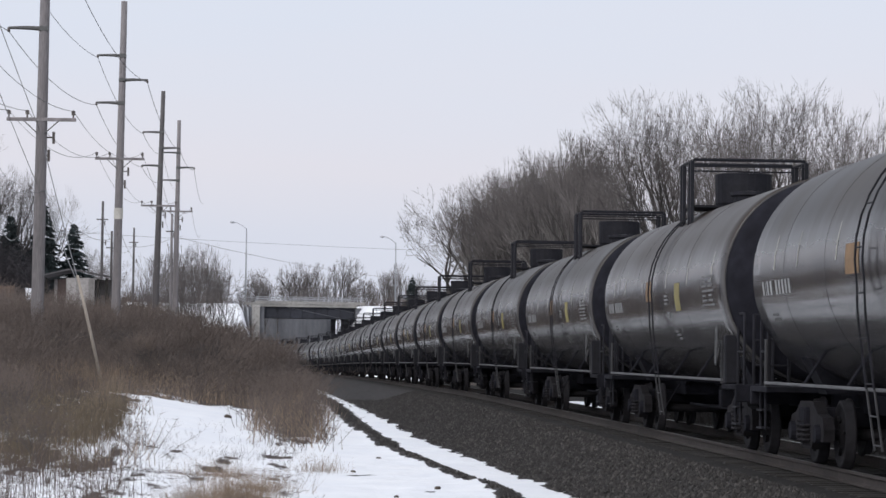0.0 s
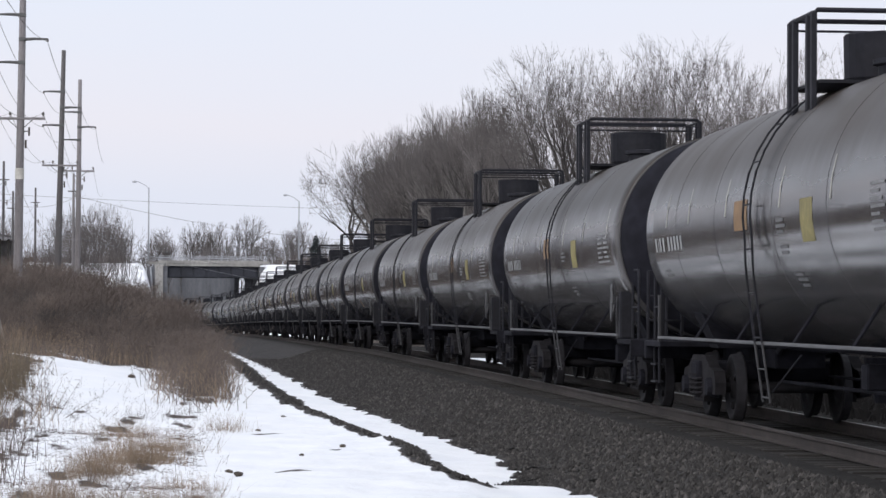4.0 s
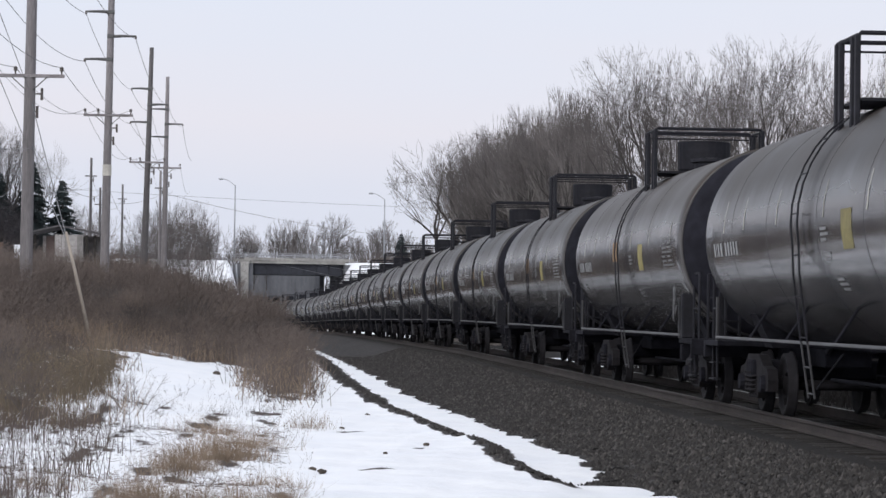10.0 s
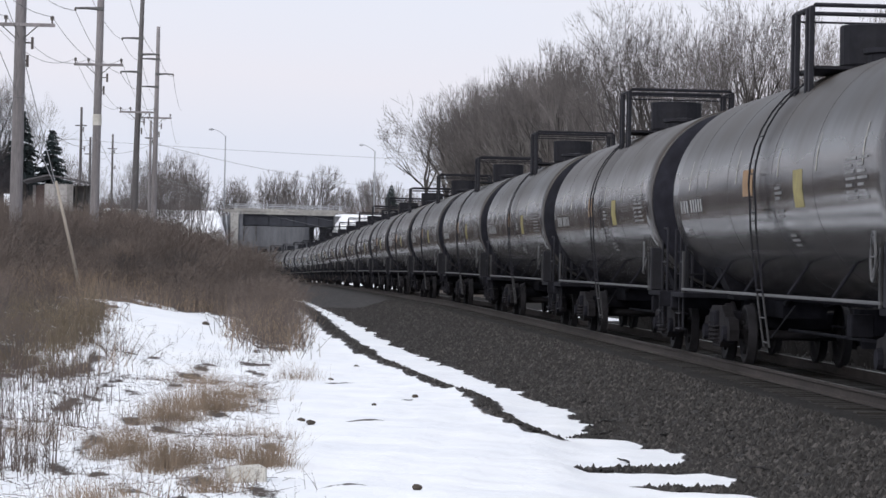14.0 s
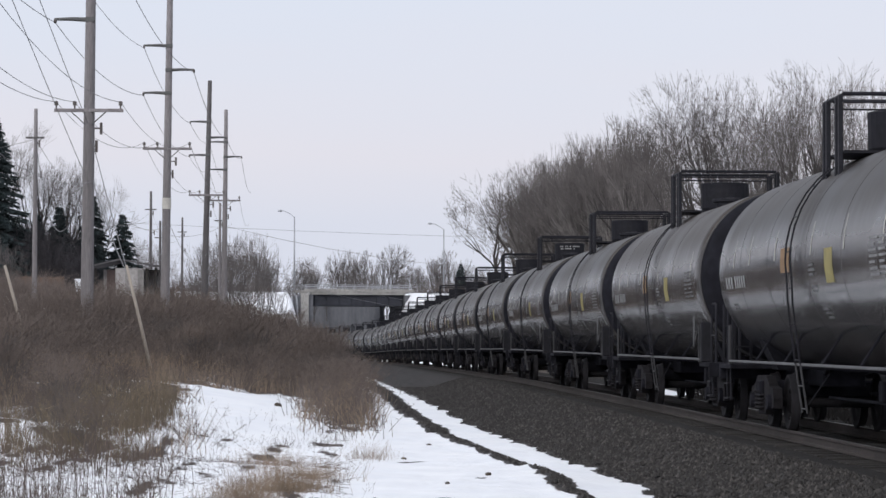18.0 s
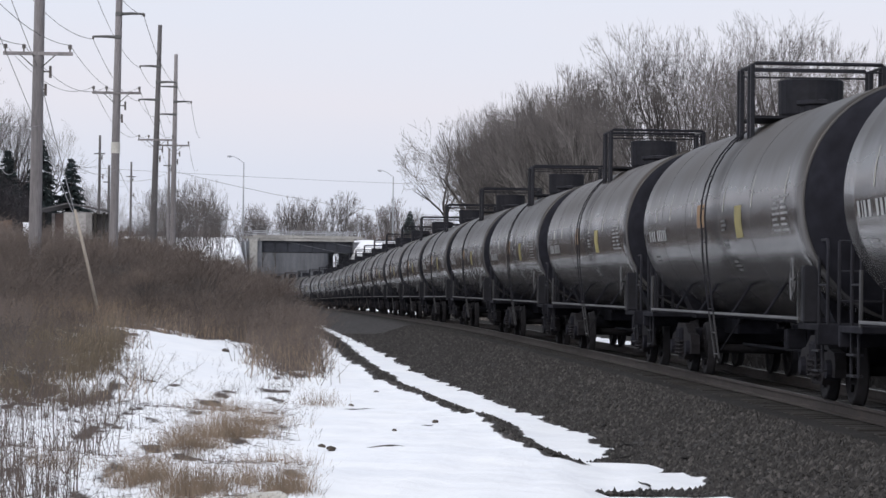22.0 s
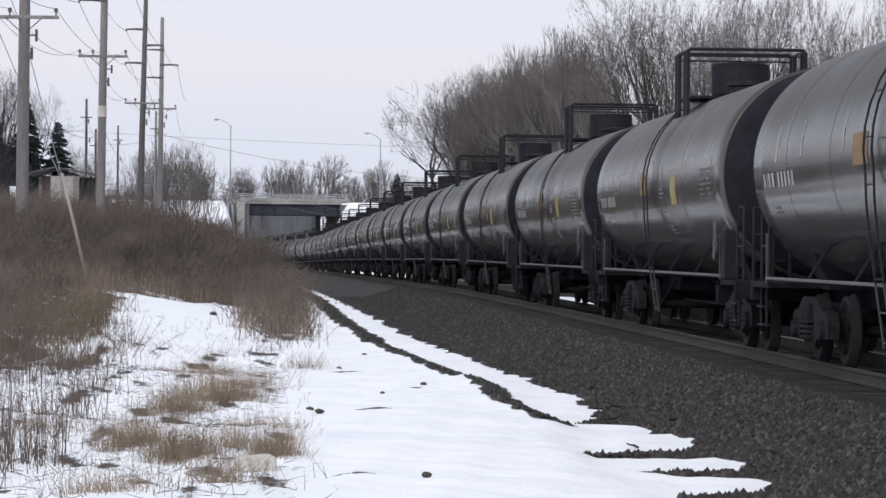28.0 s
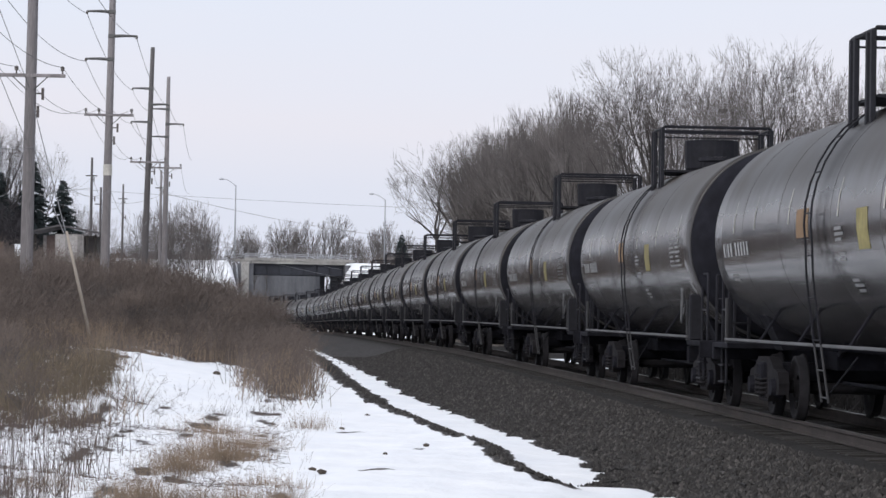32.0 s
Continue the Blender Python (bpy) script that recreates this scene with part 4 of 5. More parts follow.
def cross_arm(p, z0, zz, ox, half, pins, off=0.0):
    bm = box(bm_new(), -half + off, half + off, -0.21, -0.10, -0.06, 0.06, bevel=0.008)
    arm = part("crossarm", bm, POLE_WOOD, p, at=pose(ox, 0, zz - z0))
    for sx in (-1, 1):
        part("brace", tube(bm_new(), [(sx * 0.62, -0.22, -0.05), (sx * 0.12, -0.2, -0.50)], 0.022, 6), FIBRE_ARM, arm)
    for px in pins:
        part("pin_insulator", lathe(bm_new(), [(0.0, 0.0), (0.0, 0.03), (0.12, 0.03), (0.13, 0.075), (0.20, 0.06), (0.21, 0.085), (0.27, 0.05), (0.29, 0.0)], 10, "Z"), INSULATOR, arm, at=pose(px, -0.15, 0.05))


def cutout(p, z0, zz, ox, dx):
    """A small bracket with an upright fuse holder."""
    bm = tube(bm_new(), [(0, 0, 0), (dx, 0, 0)], 0.03, 6)
    tube(bm, [(dx, 0, -0.22), (dx, 0, 0.2)], 0.05, 8)
    part("cutout", bm, INSULATOR, p, at=pose(ox, 0, zz - z0))


LINE_POLES = [  # x, y, top, lean, left arms, right arms, crossarm height
    (-11.9, 57.0, 18.7, 0.0, (15.9, 12.9), (14.4,), 9.6),
    (-13.42, 97.0, 18.8, 0.1, (15.6, 12.72), (14.2,), 9.5),
    (-15.07, 137.0, 18.8, 0.18, (16.07, 13.7), (14.86,), 10.92),
    (-17.72, 185.0, 18.85, 0.34, (16.06, 13.81), (15.0,), 11.12),
    (-19.02, 215.0, 19.4, 0.1, (16.85, 14.69), (15.69,), 12.27),
]
TIPS = []
for i, (px, py, top, lean, lefts, rights, zc) in enumerate(LINE_POLES):
    thick = (0.24, 0.15) if i < 3 else (0.25, 0.14)
    p, z0, off = pole_thing(px, py, top, "tall grey wooden power pole with stand-off arms", POLE_DARK if i == 3 else POLE_WOOD, *thick, lean)
    for z in lefts:
        side_arm(p, z0, z, -1.25, off(z))
    for z in rights:
        side_arm(p, z0, z, 1.25, off(z))
    cross_arm(p, z0, zc, off(zc), 1.22, (-1.15, -0.5, 1.12))
    cutout(p, z0, zc - 0.62, off(zc), 0.42)
    cutout(p, z0, zc - 1.25, off(zc), 0.26)
    if i == 2:
        part("pole_band", lathe(bm_new(), [(0.0, 0.225), (0.55, 0.22)], 12, "Z"), PALE_BLOCK, p, "pale wrapped band", at=pose(off(8.2), 0, 7.92 - z0))
    tips = [(px + off(z) - 1.25, py, z - 0.1) for z in lefts] + [(px + off(z) + 1.25, py, z - 0.1) for z in rights]
    tips += [(px + off(zc) + q, py - 0.15, zc + 0.3) for q in (-1.15, -0.5, 1.12)]
    tips += [(px + 0.22, py, 7.2 if i != 1 else 7.0)]
    TIPS.append(tips)
TIPS.append([(x - 3.2, y + 50, z) for x, y, z in TIPS[-1]])


def wire(points, sag, radius=0.013, label="dark sagging overhead wire", group="overhead wires"):
    """One conductor that hangs in a curve from point to point."""
    pts = []
    for a, b in zip(points, points[1:]):
        a, b = Vector(a), Vector(b)
        for k in range(12):
            t = k / 12
            pts.append(a.lerp(b, t) - Vector((0, 0, sag * (b - a).length / 40 * 4 * t * (1 - t))))
    pts.append(Vector(points[-1]))
    return solid("overhead_wire", tube(bm_new(), pts, radius, 4), WIRE, label, "wire", group)


for k in range(7):
    wire([t[k] for t in TIPS], (0.6, 0.6, 0.6, 0.8, 0.8, 0.8, 0.9)[k], 0.015 if k < 3 else 0.011)

# smaller poles beyond the line, with their service cables
SMALL_POLES = [(-23.6, 150.0, 14.0, POLE_WOOD), (-27.64, 240.0, 14.33, POLE_DARK), (-29.05, 260.0, 12.6, POLE_DARK), (-31.1, 300.0, 14.7, POLE_DARK), (-22.5, 250.0, 13.8, POLE_WOOD)]
for x, y, top, m in SMALL_POLES:
    p, z0, off = pole_thing(x, y, top, "slender wooden service pole", m, 0.15, 0.10, 0.0, group="service poles")
    part("crosspiece", box(bm_new(), -0.5, 0.5, -0.17, -0.09, -0.05, 0.05), POLE_DARK, p, at=pose(0, 0, top - 1.6 - z0))
    cutout(p, z0, top - 1.9, 0, 0.2)
    cutout(p, z0, top - 3.6, 0, 0.3)
wire([(-23.5, 150, 11.6), (-13.5, 97, 7.1)], 2.2, 0.02)
wire([(-35.0, 100, 11.0), (-23.7, 150, 12.3)], 1.5, 0.012)
wire([(-23.6, 150, 12.3), (-27.6, 240, 12.6), (-31.1, 300, 13.0)], 1.2, 0.013)
wire([(-27.6, 240, 11.0), (-18.9, 215, 10.4)], 1.2, 0.013)
wire([(-27.6, 240, 9.4), (-40, 232, 8.6)], 1.0, 0.013)
wire([(-27.6, 240, 11.7), (-40, 232, 10.4)], 1.0, 0.013)
wire([(-22.5, 250, 11.8), (30, 395, 14.0)], 0.8, 0.017)
wire([(-22.5, 250, 8.9), (35, 420, 7.6)], 0.8, 0.017)
wire([(-22.5, 250, 8.2), (35, 420, 6.2)], 0.8, 0.017)
wire([(-60, 300, 15.4), (60, 420, 17.0)], 0.3, 0.017)
# guys: down from the near pole to the two slanting props
GUY_TOPS = [(-10.16, 82.0, 3.64), (-13.29, 79.0, 3.55)]
GUY_FEET = [(-9.27, 82.0), (-12.35, 79.0)]
for (tx, ty, tz), (fx, fy) in zip(GUY_TOPS, GUY_FEET):
    fz = ground_z(fx, fy) - 0.3
    prop = thing("guy_prop", "pale bare wooden prop leaning towards the power pole", "pole", pose(fx, fy, fz), "guy props")
    part("shaft", tube(bm_new(), [(0, 0, 0), ((tx - fx) * 0.5, 0, (tz - fz) * 0.5 + 0.03), (tx - fx, 0, tz - fz)], [0.055, 0.05, 0.042], 10), PROP_WOOD, prop, smooth=True)
for tx, ty, tz in GUY_TOPS[:1]:
    wire([(-13.3, 97, 8.6), (tx, ty, tz - 0.1)], 0.1, 0.016, "taut steel guy wire", "guy wires")
    wire([(-13.25, 97, 7.1), (tx, ty, tz - 0.2)], 0.5, 0.016, "taut steel guy wire", "guy wires")
wire([(-11.9, 57, 14.5), (-13.5, 97, 7.2)], 0.15, 0.012, "taut steel guy wire", "guy wires")
wire([(-11.9, 57, 16.4), (-13.4, 97, 9.0)], 0.15, 0.012, "taut steel guy wire", "guy wires")


# ---- overpass ----
def along_road(u, v, z):
    """A place u metres along the road from the bridge's middle, v metres beyond its centre line."""
    c = math.atan(BRIDGE_SKEW)
    return Vector((BRIDGE_X + u * math.cos(c) - v * math.sin(c), BRIDGE_Y + u * math.sin(c) + v * math.cos(c), z))


ROAD_M = Matrix.Translation((BRIDGE_X, BRIDGE_Y, 0)) @ Matrix.Rotation(math.atan(BRIDGE_SKEW), 4, "Z")
overpass = thing("overpass", "concrete and dark steel road overpass with a pale parapet rail", "bridge", kind="")
overpass.matrix_basis = ROAD_M
L0, L1, WID = -6.2, 7.3, 5.2
part("deck", box(bm_new(), L0, L1, -WID, WID, 7.75, 8.15, bevel=0.03), CONCRETE, overpass)
for v in (-4.6, -2.3, 0.0, 2.3, 4.6):
    bm = box(bm_new(), L0, L1, v - 0.02, v + 0.02, 6.25, 7.75)
    box(bm, L0, L1, v - 0.22, v + 0.22, 6.2, 6.26)
    box(bm, L0, L1, v - 0.22, v + 0.22, 7.70, 7.75)
    for k in range(8):
        box(bm, L0 + 0.4 + 1.8 * k, L0 + 0.44 + 1.8 * k, v - 0.18, v + 0.18, 6.26, 7.70)
    part("girder", bm, GIRDER, overpass, "dark weathered steel girder")
for v in (-WID, WID):
    part("parapet", box(bm_new(), L0 - 1, L1 + 1.2, v - 0.14, v + 0.14, 8.15, 8.55, bevel=0.02), CONCRETE, overpass)
    for k in range(9):
        part("rail_post", box(bm_new(), -0.06, 0.06, -0.06, 0.06, 0, 0.62), GALV, overpass, at=pose(L0 - 0.8 + 1.75 * k, v, 8.55))
    for z in (8.85, 9.15):
        part("parapet_rail", box(bm_new(), L0 - 1, L1 + 1.2, v - 0.04, v + 0.04, z - 0.045, z + 0.045), GALV, overpass)
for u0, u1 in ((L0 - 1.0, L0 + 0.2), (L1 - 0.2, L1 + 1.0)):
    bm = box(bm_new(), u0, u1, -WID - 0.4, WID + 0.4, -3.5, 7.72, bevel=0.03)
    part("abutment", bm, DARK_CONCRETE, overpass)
part("wing_wall", box(bm_new(), L0 - 1.6, L0 - 0.5, -WID - 0.9, -WID - 0.4, -3.0, 7.9, bevel=0.03), CONCRETE, overpass)
part("marker_post", tube(bm_new(), [(L0 - 1.9, -WID - 1.6, 1.0), (L0 - 2.4, -WID - 1.6, 7.6)], 0.13, 8), GALV, overpass)


def retaining_wall():
    """Concrete wall that follows the right-hand side of the cutting beyond the overpass."""
    bm = bm_new()
    ss = list(range(401, 530, 6))
    rows = []
    for s in ss:
        row = []
        for d, z in ((-6.8, -4.0), (-6.8, 7.3), (-7.5, 7.3), (-7.5, -4.0)):
            x, y, _ = on_line(s, d)
            row.append(bm.verts.new((float(x), float(y), z)))
        rows.append(row)
    for a, b in zip(rows, rows[1:]):
        for k in range(4):
            bm.faces.new((a[k], a[(k + 1) % 4], b[(k + 1) % 4], b[k]))
    bm.faces.new(rows[0]), bm.faces.new(rows[-1][::-1])
    bmesh.ops.recalc_face_normals(bm, faces=bm.faces[:])
    return bm


solid("wall_cutting", retaining_wall(), DARK_CONCRETE, "dark grey concrete retaining wall beyond the overpass", "wall", kind="structure")


def street_lamp(x, y, z, top, side):
    lamp = thing("street_lamp", "grey steel street lamp with a curved arm", "street lamp", pose(x, y, z), "street lamps on the overpass road")
    h = top - z
    part("post", tube(bm_new(), [(0, 0, 0), (0, 0, h * 0.5), (0, 0, h)], [0.13, 0.11, 0.08], 8), GALV, lamp, smooth=True)
    part("base_flange", lathe(bm_new(), [(0, 0.25), (0.08, 0.25), (0.10, 0.15), (0.5, 0.14)], 8, "Z"), GALV, lamp)
    part("arm", tube(bm_new(), [(0, 0, h - 0.1), (side * 0.7, 0, h + 0.45), (side * 1.4, 0, h + 0.8), (side * 1.9, 0, h + 0.9)], 0.05, 6), GALV, lamp)
    head = part("lamp_head", lathe(bm_new(), [(-0.35, 0.0), (-0.33, 0.10), (0.0, 0.17), (0.30, 0.12), (0.36, 0.0)], 10, "X"), GALV, lamp, at=pose(side * 2.1, 0, h + 0.86))
    return lamp


street_lamp(-25.15, 400.0, ROAD_Z - 0.3, 19.25, -1)
street_lamp(-3.6, 420.0, ROAD_Z - 0.4, 18.3, -1)


# ---- bare trees ----
def tree_meshes(seed, H, wide, angle=30.0, trunk=0.22, stems_=1, twig=0.012, thick=1.0, crooked=0.13, levels=7, droop=0.0, bark=BARK, shoots=0.42):
    """A tree that forks again and again: trunk and limbs as one tapered mesh, and a crown of fine twigs; the foot is at the origin.
    wide: the crown's reach from the trunk. trunk: share of the height below the first fork."""
    rr = random.Random(seed)
    limbs, thin = [], []

    def turned(d, deg):
        side = d.orthogonal().normalized()
        side.rotate(Matrix.Rotation(rr.uniform(0, 2 * math.pi), 3, d))
        a = radians(deg)
        return (d * math.cos(a) + side * math.sin(a)).normalized()

    def grow(p, d, length, r, level):
        n = 4 if level < 3 else 2
        pts, rad = [p.copy()], [r]
        for k in range(n):
            d = (d + Vector((rr.gauss(0, crooked), rr.gauss(0, crooked), rr.gauss(0.05 - droop * level, crooked * 0.5)))).normalized()
            p = p + d * (length / n)
            pts.append(p.copy()), rad.append(r * (1 - 0.28 * (k + 1) / n))
        (limbs if level < 5 else thin).append((pts, rad))
        if level >= levels:
            return
        # side shoots along the way
        for k in range(1, n):
            if level > 0 and rr.random() < shoots:
                grow(pts[k], turned(d, angle * rr.uniform(1.3, 2.4)), length * rr.uniform(0.35, 0.6), rad[k] * 0.42, max(level + 2, 5))
        grow(p, turned(d, angle * rr.uniform(0.15, 0.6)), length * rr.uniform(0.74, 0.92), rad[-1] * 0.86, level + 1)
        for k in range(1 if rr.random() < 0.72 else 2):
            grow(p, turned(d, angle * rr.uniform(0.8, 1.35)), length * rr.uniform(0.62, 0.86), rad[-1] * rr.uniform(0.55, 0.75), level + 1)

    for k in range(stems_):
        start = Vector((0, 0, 1)) if stems_ == 1 else turned(Vector((0, 0, 1)), rr.uniform(4, 34))
        first = H * trunk * rr.uniform(0.85, 1.15)
        if stems_ == 1:
            q = Vector((rr.gauss(0, 0.02) * first, rr.gauss(0, 0.02) * first, first))
            limbs.append(([Vector((0, 0, 0)), q * 0.5, q], [H * 0.016 * thick, H * 0.0125 * thick, H * 0.011 * thick]))
            for j in range(3):
                grow(q, turned(start, angle * rr.uniform(0.1, 1.1)), H * 0.19, H * 0.009 * thick, 1)
            grow(q, start, H * 0.21, H * 0.010 * thick, 1)
        else:
            grow(Vector((rr.gauss(0, 0.05) * H, rr.gauss(0, 0.05) * H, 0)), start, H * 0.30, H * 0.006 * thick, 2)
    ends = [pts[-1] for pts, _ in thin]
    reach = sorted(math.hypot(v.x, v.y) for v in ends)[int(len(ends) * 0.95)]
    high = sorted(v.z for v in ends)[int(len(ends) * 0.985)]
    thin = [w for w in thin if math.hypot(w[0][-1].x, w[0][-1].y) < 1.12 * reach and w[0][-1].z < 1.04 * high]
    fz = H / (1.03 * high)
    fx = min(max(wide / reach, 0.72 * fz), 1.15 * fz)
    bm = bm_new()

    def fitted(v):
        return Vector((v.x * fx, v.y * fx, max(v.z * fz, 0.0)))

    for pts, rad in limbs:
        tube(bm, [fitted(v) for v in pts], [max(r, twig) for r in rad], 5 if len(pts) > 4 else 4, caps=False)
    base, tip, rads = [], [], []
    for pts, rad in thin:
        pts = [fitted(v) for v in pts]
        for a, c, r in zip(pts, pts[1:], rad):
            base.append(tuple(a)), tip.append(tuple(c + (c - a) * 0.2)), rads.append(max(r, twig))
    return mesh_of("trunk", bm, bark, True), spikes("crown", base, tip, rads, TWIG, parent="mesh")


# broad crown, rounded crown, two slender ones, the low spreading one, many-stemmed shrub, upright crown, two far ones, brush bush
TREE_KINDS = [tree_meshes(11, 16, 5.2, 30, 0.2, twig=0.010, thick=1.35, levels=8), tree_meshes(12, 16, 4.4, 27, 0.22, twig=0.010, thick=1.3, levels=8), tree_meshes(13, 16, 2.6, 15, 0.30, twig=0.011, thick=0.9, bark=PALE_BARK),
              tree_meshes(14, 16, 2.3, 13, 0.34, twig=0.011, thick=0.9, bark=PALE_BARK), tree_meshes(35, 14, 6.6, 36, 0.2, twig=0.014, thick=2.3, crooked=0.17, levels=8), tree_meshes(16, 8, 2.8, 24, 0.1, stems_=6, twig=0.013),
              tree_meshes(17, 16, 3.4, 21, 0.26, twig=0.010, thick=1.2, levels=8), tree_meshes(18, 14, 4.6, 32, 0.18, twig=0.034, thick=1.3, levels=6), tree_meshes(19, 14, 3.6, 24, 0.16, twig=0.034, thick=1.3, levels=6),
              tree_meshes(20, 3, 1.9, 34, 0.1, stems_=14, twig=0.008, levels=6)]


def tree(kind, x, y, scale, turn, label, group, z=None):
    z = (ground_z(x, y) if z is None else z) - 0.15
    m = pose(x, y, z, 0, 0, turn)
    t = thing("bare_bush" if kind in (5, 9) else "bare_tree", label, "bush" if kind in (5, 9) else "tree", m, group)
    t.scale = (scale, scale, scale)
    part("trunk", TREE_KINDS[kind][0], None, t)
    crown = part("crown", TREE_KINDS[kind][1], None, t)
    if kind == 9:
        crown.material_slots[0].link = "OBJECT"
        crown.material_slots[0].material = BRUSH_RED
    return t


rnd = random.Random(5)
WOODS = "trees of the wood beside the track"
# the tall ones, towards the open end of the wood
for x, y, h, k in ((11.8, 184, 14.6, 6), (15.2, 171, 17.9, 1), (17.3, 173, 18.6, 0), (19.2, 167, 17.0, 6), (20.9, 164, 17.9, 1), (22.9, 166, 18.4, 0),
                   (24.6, 160, 17.4, 6), (26.6, 162, 15.8, 2), (27.8, 152, 15.6, 6), (29.4, 148, 16.4, 2), (31.5, 150, 16.6, 1), (34.0, 142, 16.2, 6), (16.6, 186, 17.6, 6), (18.8, 180, 17.6, 1), (26.5, 172, 16.5, 1)):
    tree(k, x, y, (h - ground_z(x, y)) / 16, rnd.uniform(0, 360), "tall bare grey tree in the wood", WOODS)
# the even stand of slender trees
for i in range(54):
    t = i / 53
    x, y = 6.2 + 7.2 * t + rnd.gauss(0, 0.5), 250 - 55 * t + rnd.uniform(-4, 14)
    top = 17.4 + 0.3 * t + rnd.gauss(0, 0.45)
    tree(rnd.choice((2, 3, 3, 6)), x, y, (top - ground_z(x, y)) / 16, rnd.uniform(0, 360), "slender bare grey tree in a dense stand", WOODS)
for i in range(14):
    x, y = rnd.uniform(12, 40), rnd.uniform(180, 235)
    tree(rnd.choice((1, 6, 6, 2)), x, y, rnd.uniform(12.5, 15.5) / 16, rnd.uniform(0, 360), "tall bare grey tree in the wood", WOODS)
# the spreading tree at the end of the wood
tree(4, 5.2, 246, 18.2 / 14, 200, "spreading bare tree with crooked low limbs", WOODS)
for i in range(26):
    t = rnd.random()
    tree(5, 0.6 + 6 * t, 266 - 10 * t + rnd.uniform(-6, 8), (0.35 + 0.75 * t) * rnd.uniform(0.8, 1.2), rnd.uniform(0, 360), "low bare shrub at the edge of the wood", "shrubs of the wood")
for i in range(46):
    s, d = rnd.uniform(105, 245), -rnd.uniform(9.5, 15)
    x, y, _ = on_line(s, d)
    tree(5, float(x), float(y), rnd.uniform(0.7, 1.15), rnd.uniform(0, 360), "low bare shrub at the edge of the wood", "shrubs of the wood")
# bushes that stand out of the brush along the bank
for i in range(64):
    s = rnd.uniform(92, 205)
    d = rnd.uniform(8.5, 19) - 1.5 * (s > 140)
    x, y, _ = on_line(s, d)
    tree(9, float(x), float(y), rnd.uniform(0.55, 0.95) + 0.0035 * (s - 90), rnd.uniform(0, 360), "rounded leafless bush in the brush of the bank", "bushes of the bank")
for s, d, k in ((45.5, 12.1, 0.42), (48, 12.9, 0.5), (52, 13.2, 0.58), (55, 12.5, 0.5), (57, 13.6, 0.6), (60, 15.2, 0.62), (66, 16.2, 0.7), (75, 16.2, 0.66), (58, 16.8, 0.6), (88, 11.0, 0.55), (92, 12.6, 0.7), (79, 17.0, 0.7), (86, 9.2, 0.42), (95, 8.0, 0.5)):
    x, y, _ = on_line(s, d)
    tree(9, float(x), float(y), k, rnd.uniform(0, 360), "rounded leafless bush in the brush of the bank", "bushes of the bank")
for x, y in ((-11.7, 54), (-12.4, 54.6), (-10.9, 54.8), (-13.2, 55), (-13.2, 93.5), (-14.3, 94), (-12.3, 94.5), (-15.2, 134), (-16.4, 133), (-14.2, 133.5), (-17.6, 180), (-19.2, 178)):
    tree(9, x, y, rnd.uniform(0.5, 0.65) * (1 + 0.004 * y), rnd.uniform(0, 360), "low leafless bush at the foot of a power pole", "bushes of the bank")
for i in range(22):
    x, y, _ = on_line(rnd.uniform(205, 330), rnd.uniform(7.5, 17))
    tree(5, float(x), float(y), rnd.uniform(0.32, 0.55), rnd.uniform(0, 360), "low leafless bush along the bank", "bushes of the bank")
# woods behind the overpass
for i in range(92):
    x, y = -80 + 96 * (i + rnd.random()) / 92, rnd.uniform(450, 600)
    tree(rnd.choice((7, 8, 8)), x, y, rnd.uniform(0.62, 0.98) * (0.72 if x < -48 else 1), rnd.uniform(0, 360), "bare grey tree beyond the road", "trees beyond the road", z=rnd.uniform(3.5, 6.0))
for i in range(70):
    tree(8, -80 + 96 * (i + rnd.random()) / 70, rnd.uniform(436, 470), rnd.uniform(0.34, 0.56), rnd.uniform(0, 360), "low bare scrub tree beyond the road", "scrub beyond the road", z=4.5)
for i in range(34):
    tree(5, -62 + rnd.uniform(0, 38), rnd.uniform(300, 385), rnd.uniform(0.7, 1.2), rnd.uniform(0, 360), "bare bush on the bank before the road", "bushes before the road")
# trees beside the shed
for x, y, k, sc in ((-31.4, 214, 1, 0.72), (-30.6, 216, 0, 0.70), (-32.8, 212, 1, 0.76), (-36.4, 214, 6, 0.85), (-38.2, 207, 1, 0.85), (-29.2, 218, 6, 0.62), (-31.0, 188, 5, 0.5), (-33.0, 190, 5, 0.55), (-22.0, 262, 5, 1.2), (-20.2, 268, 5, 1.3), (-18.4, 262, 5, 1.1), (-24.5, 275, 5, 1.3)):
    tree(k, x, y, sc, rnd.uniform(0, 360), "bare grey tree near the shed", "trees near the shed")


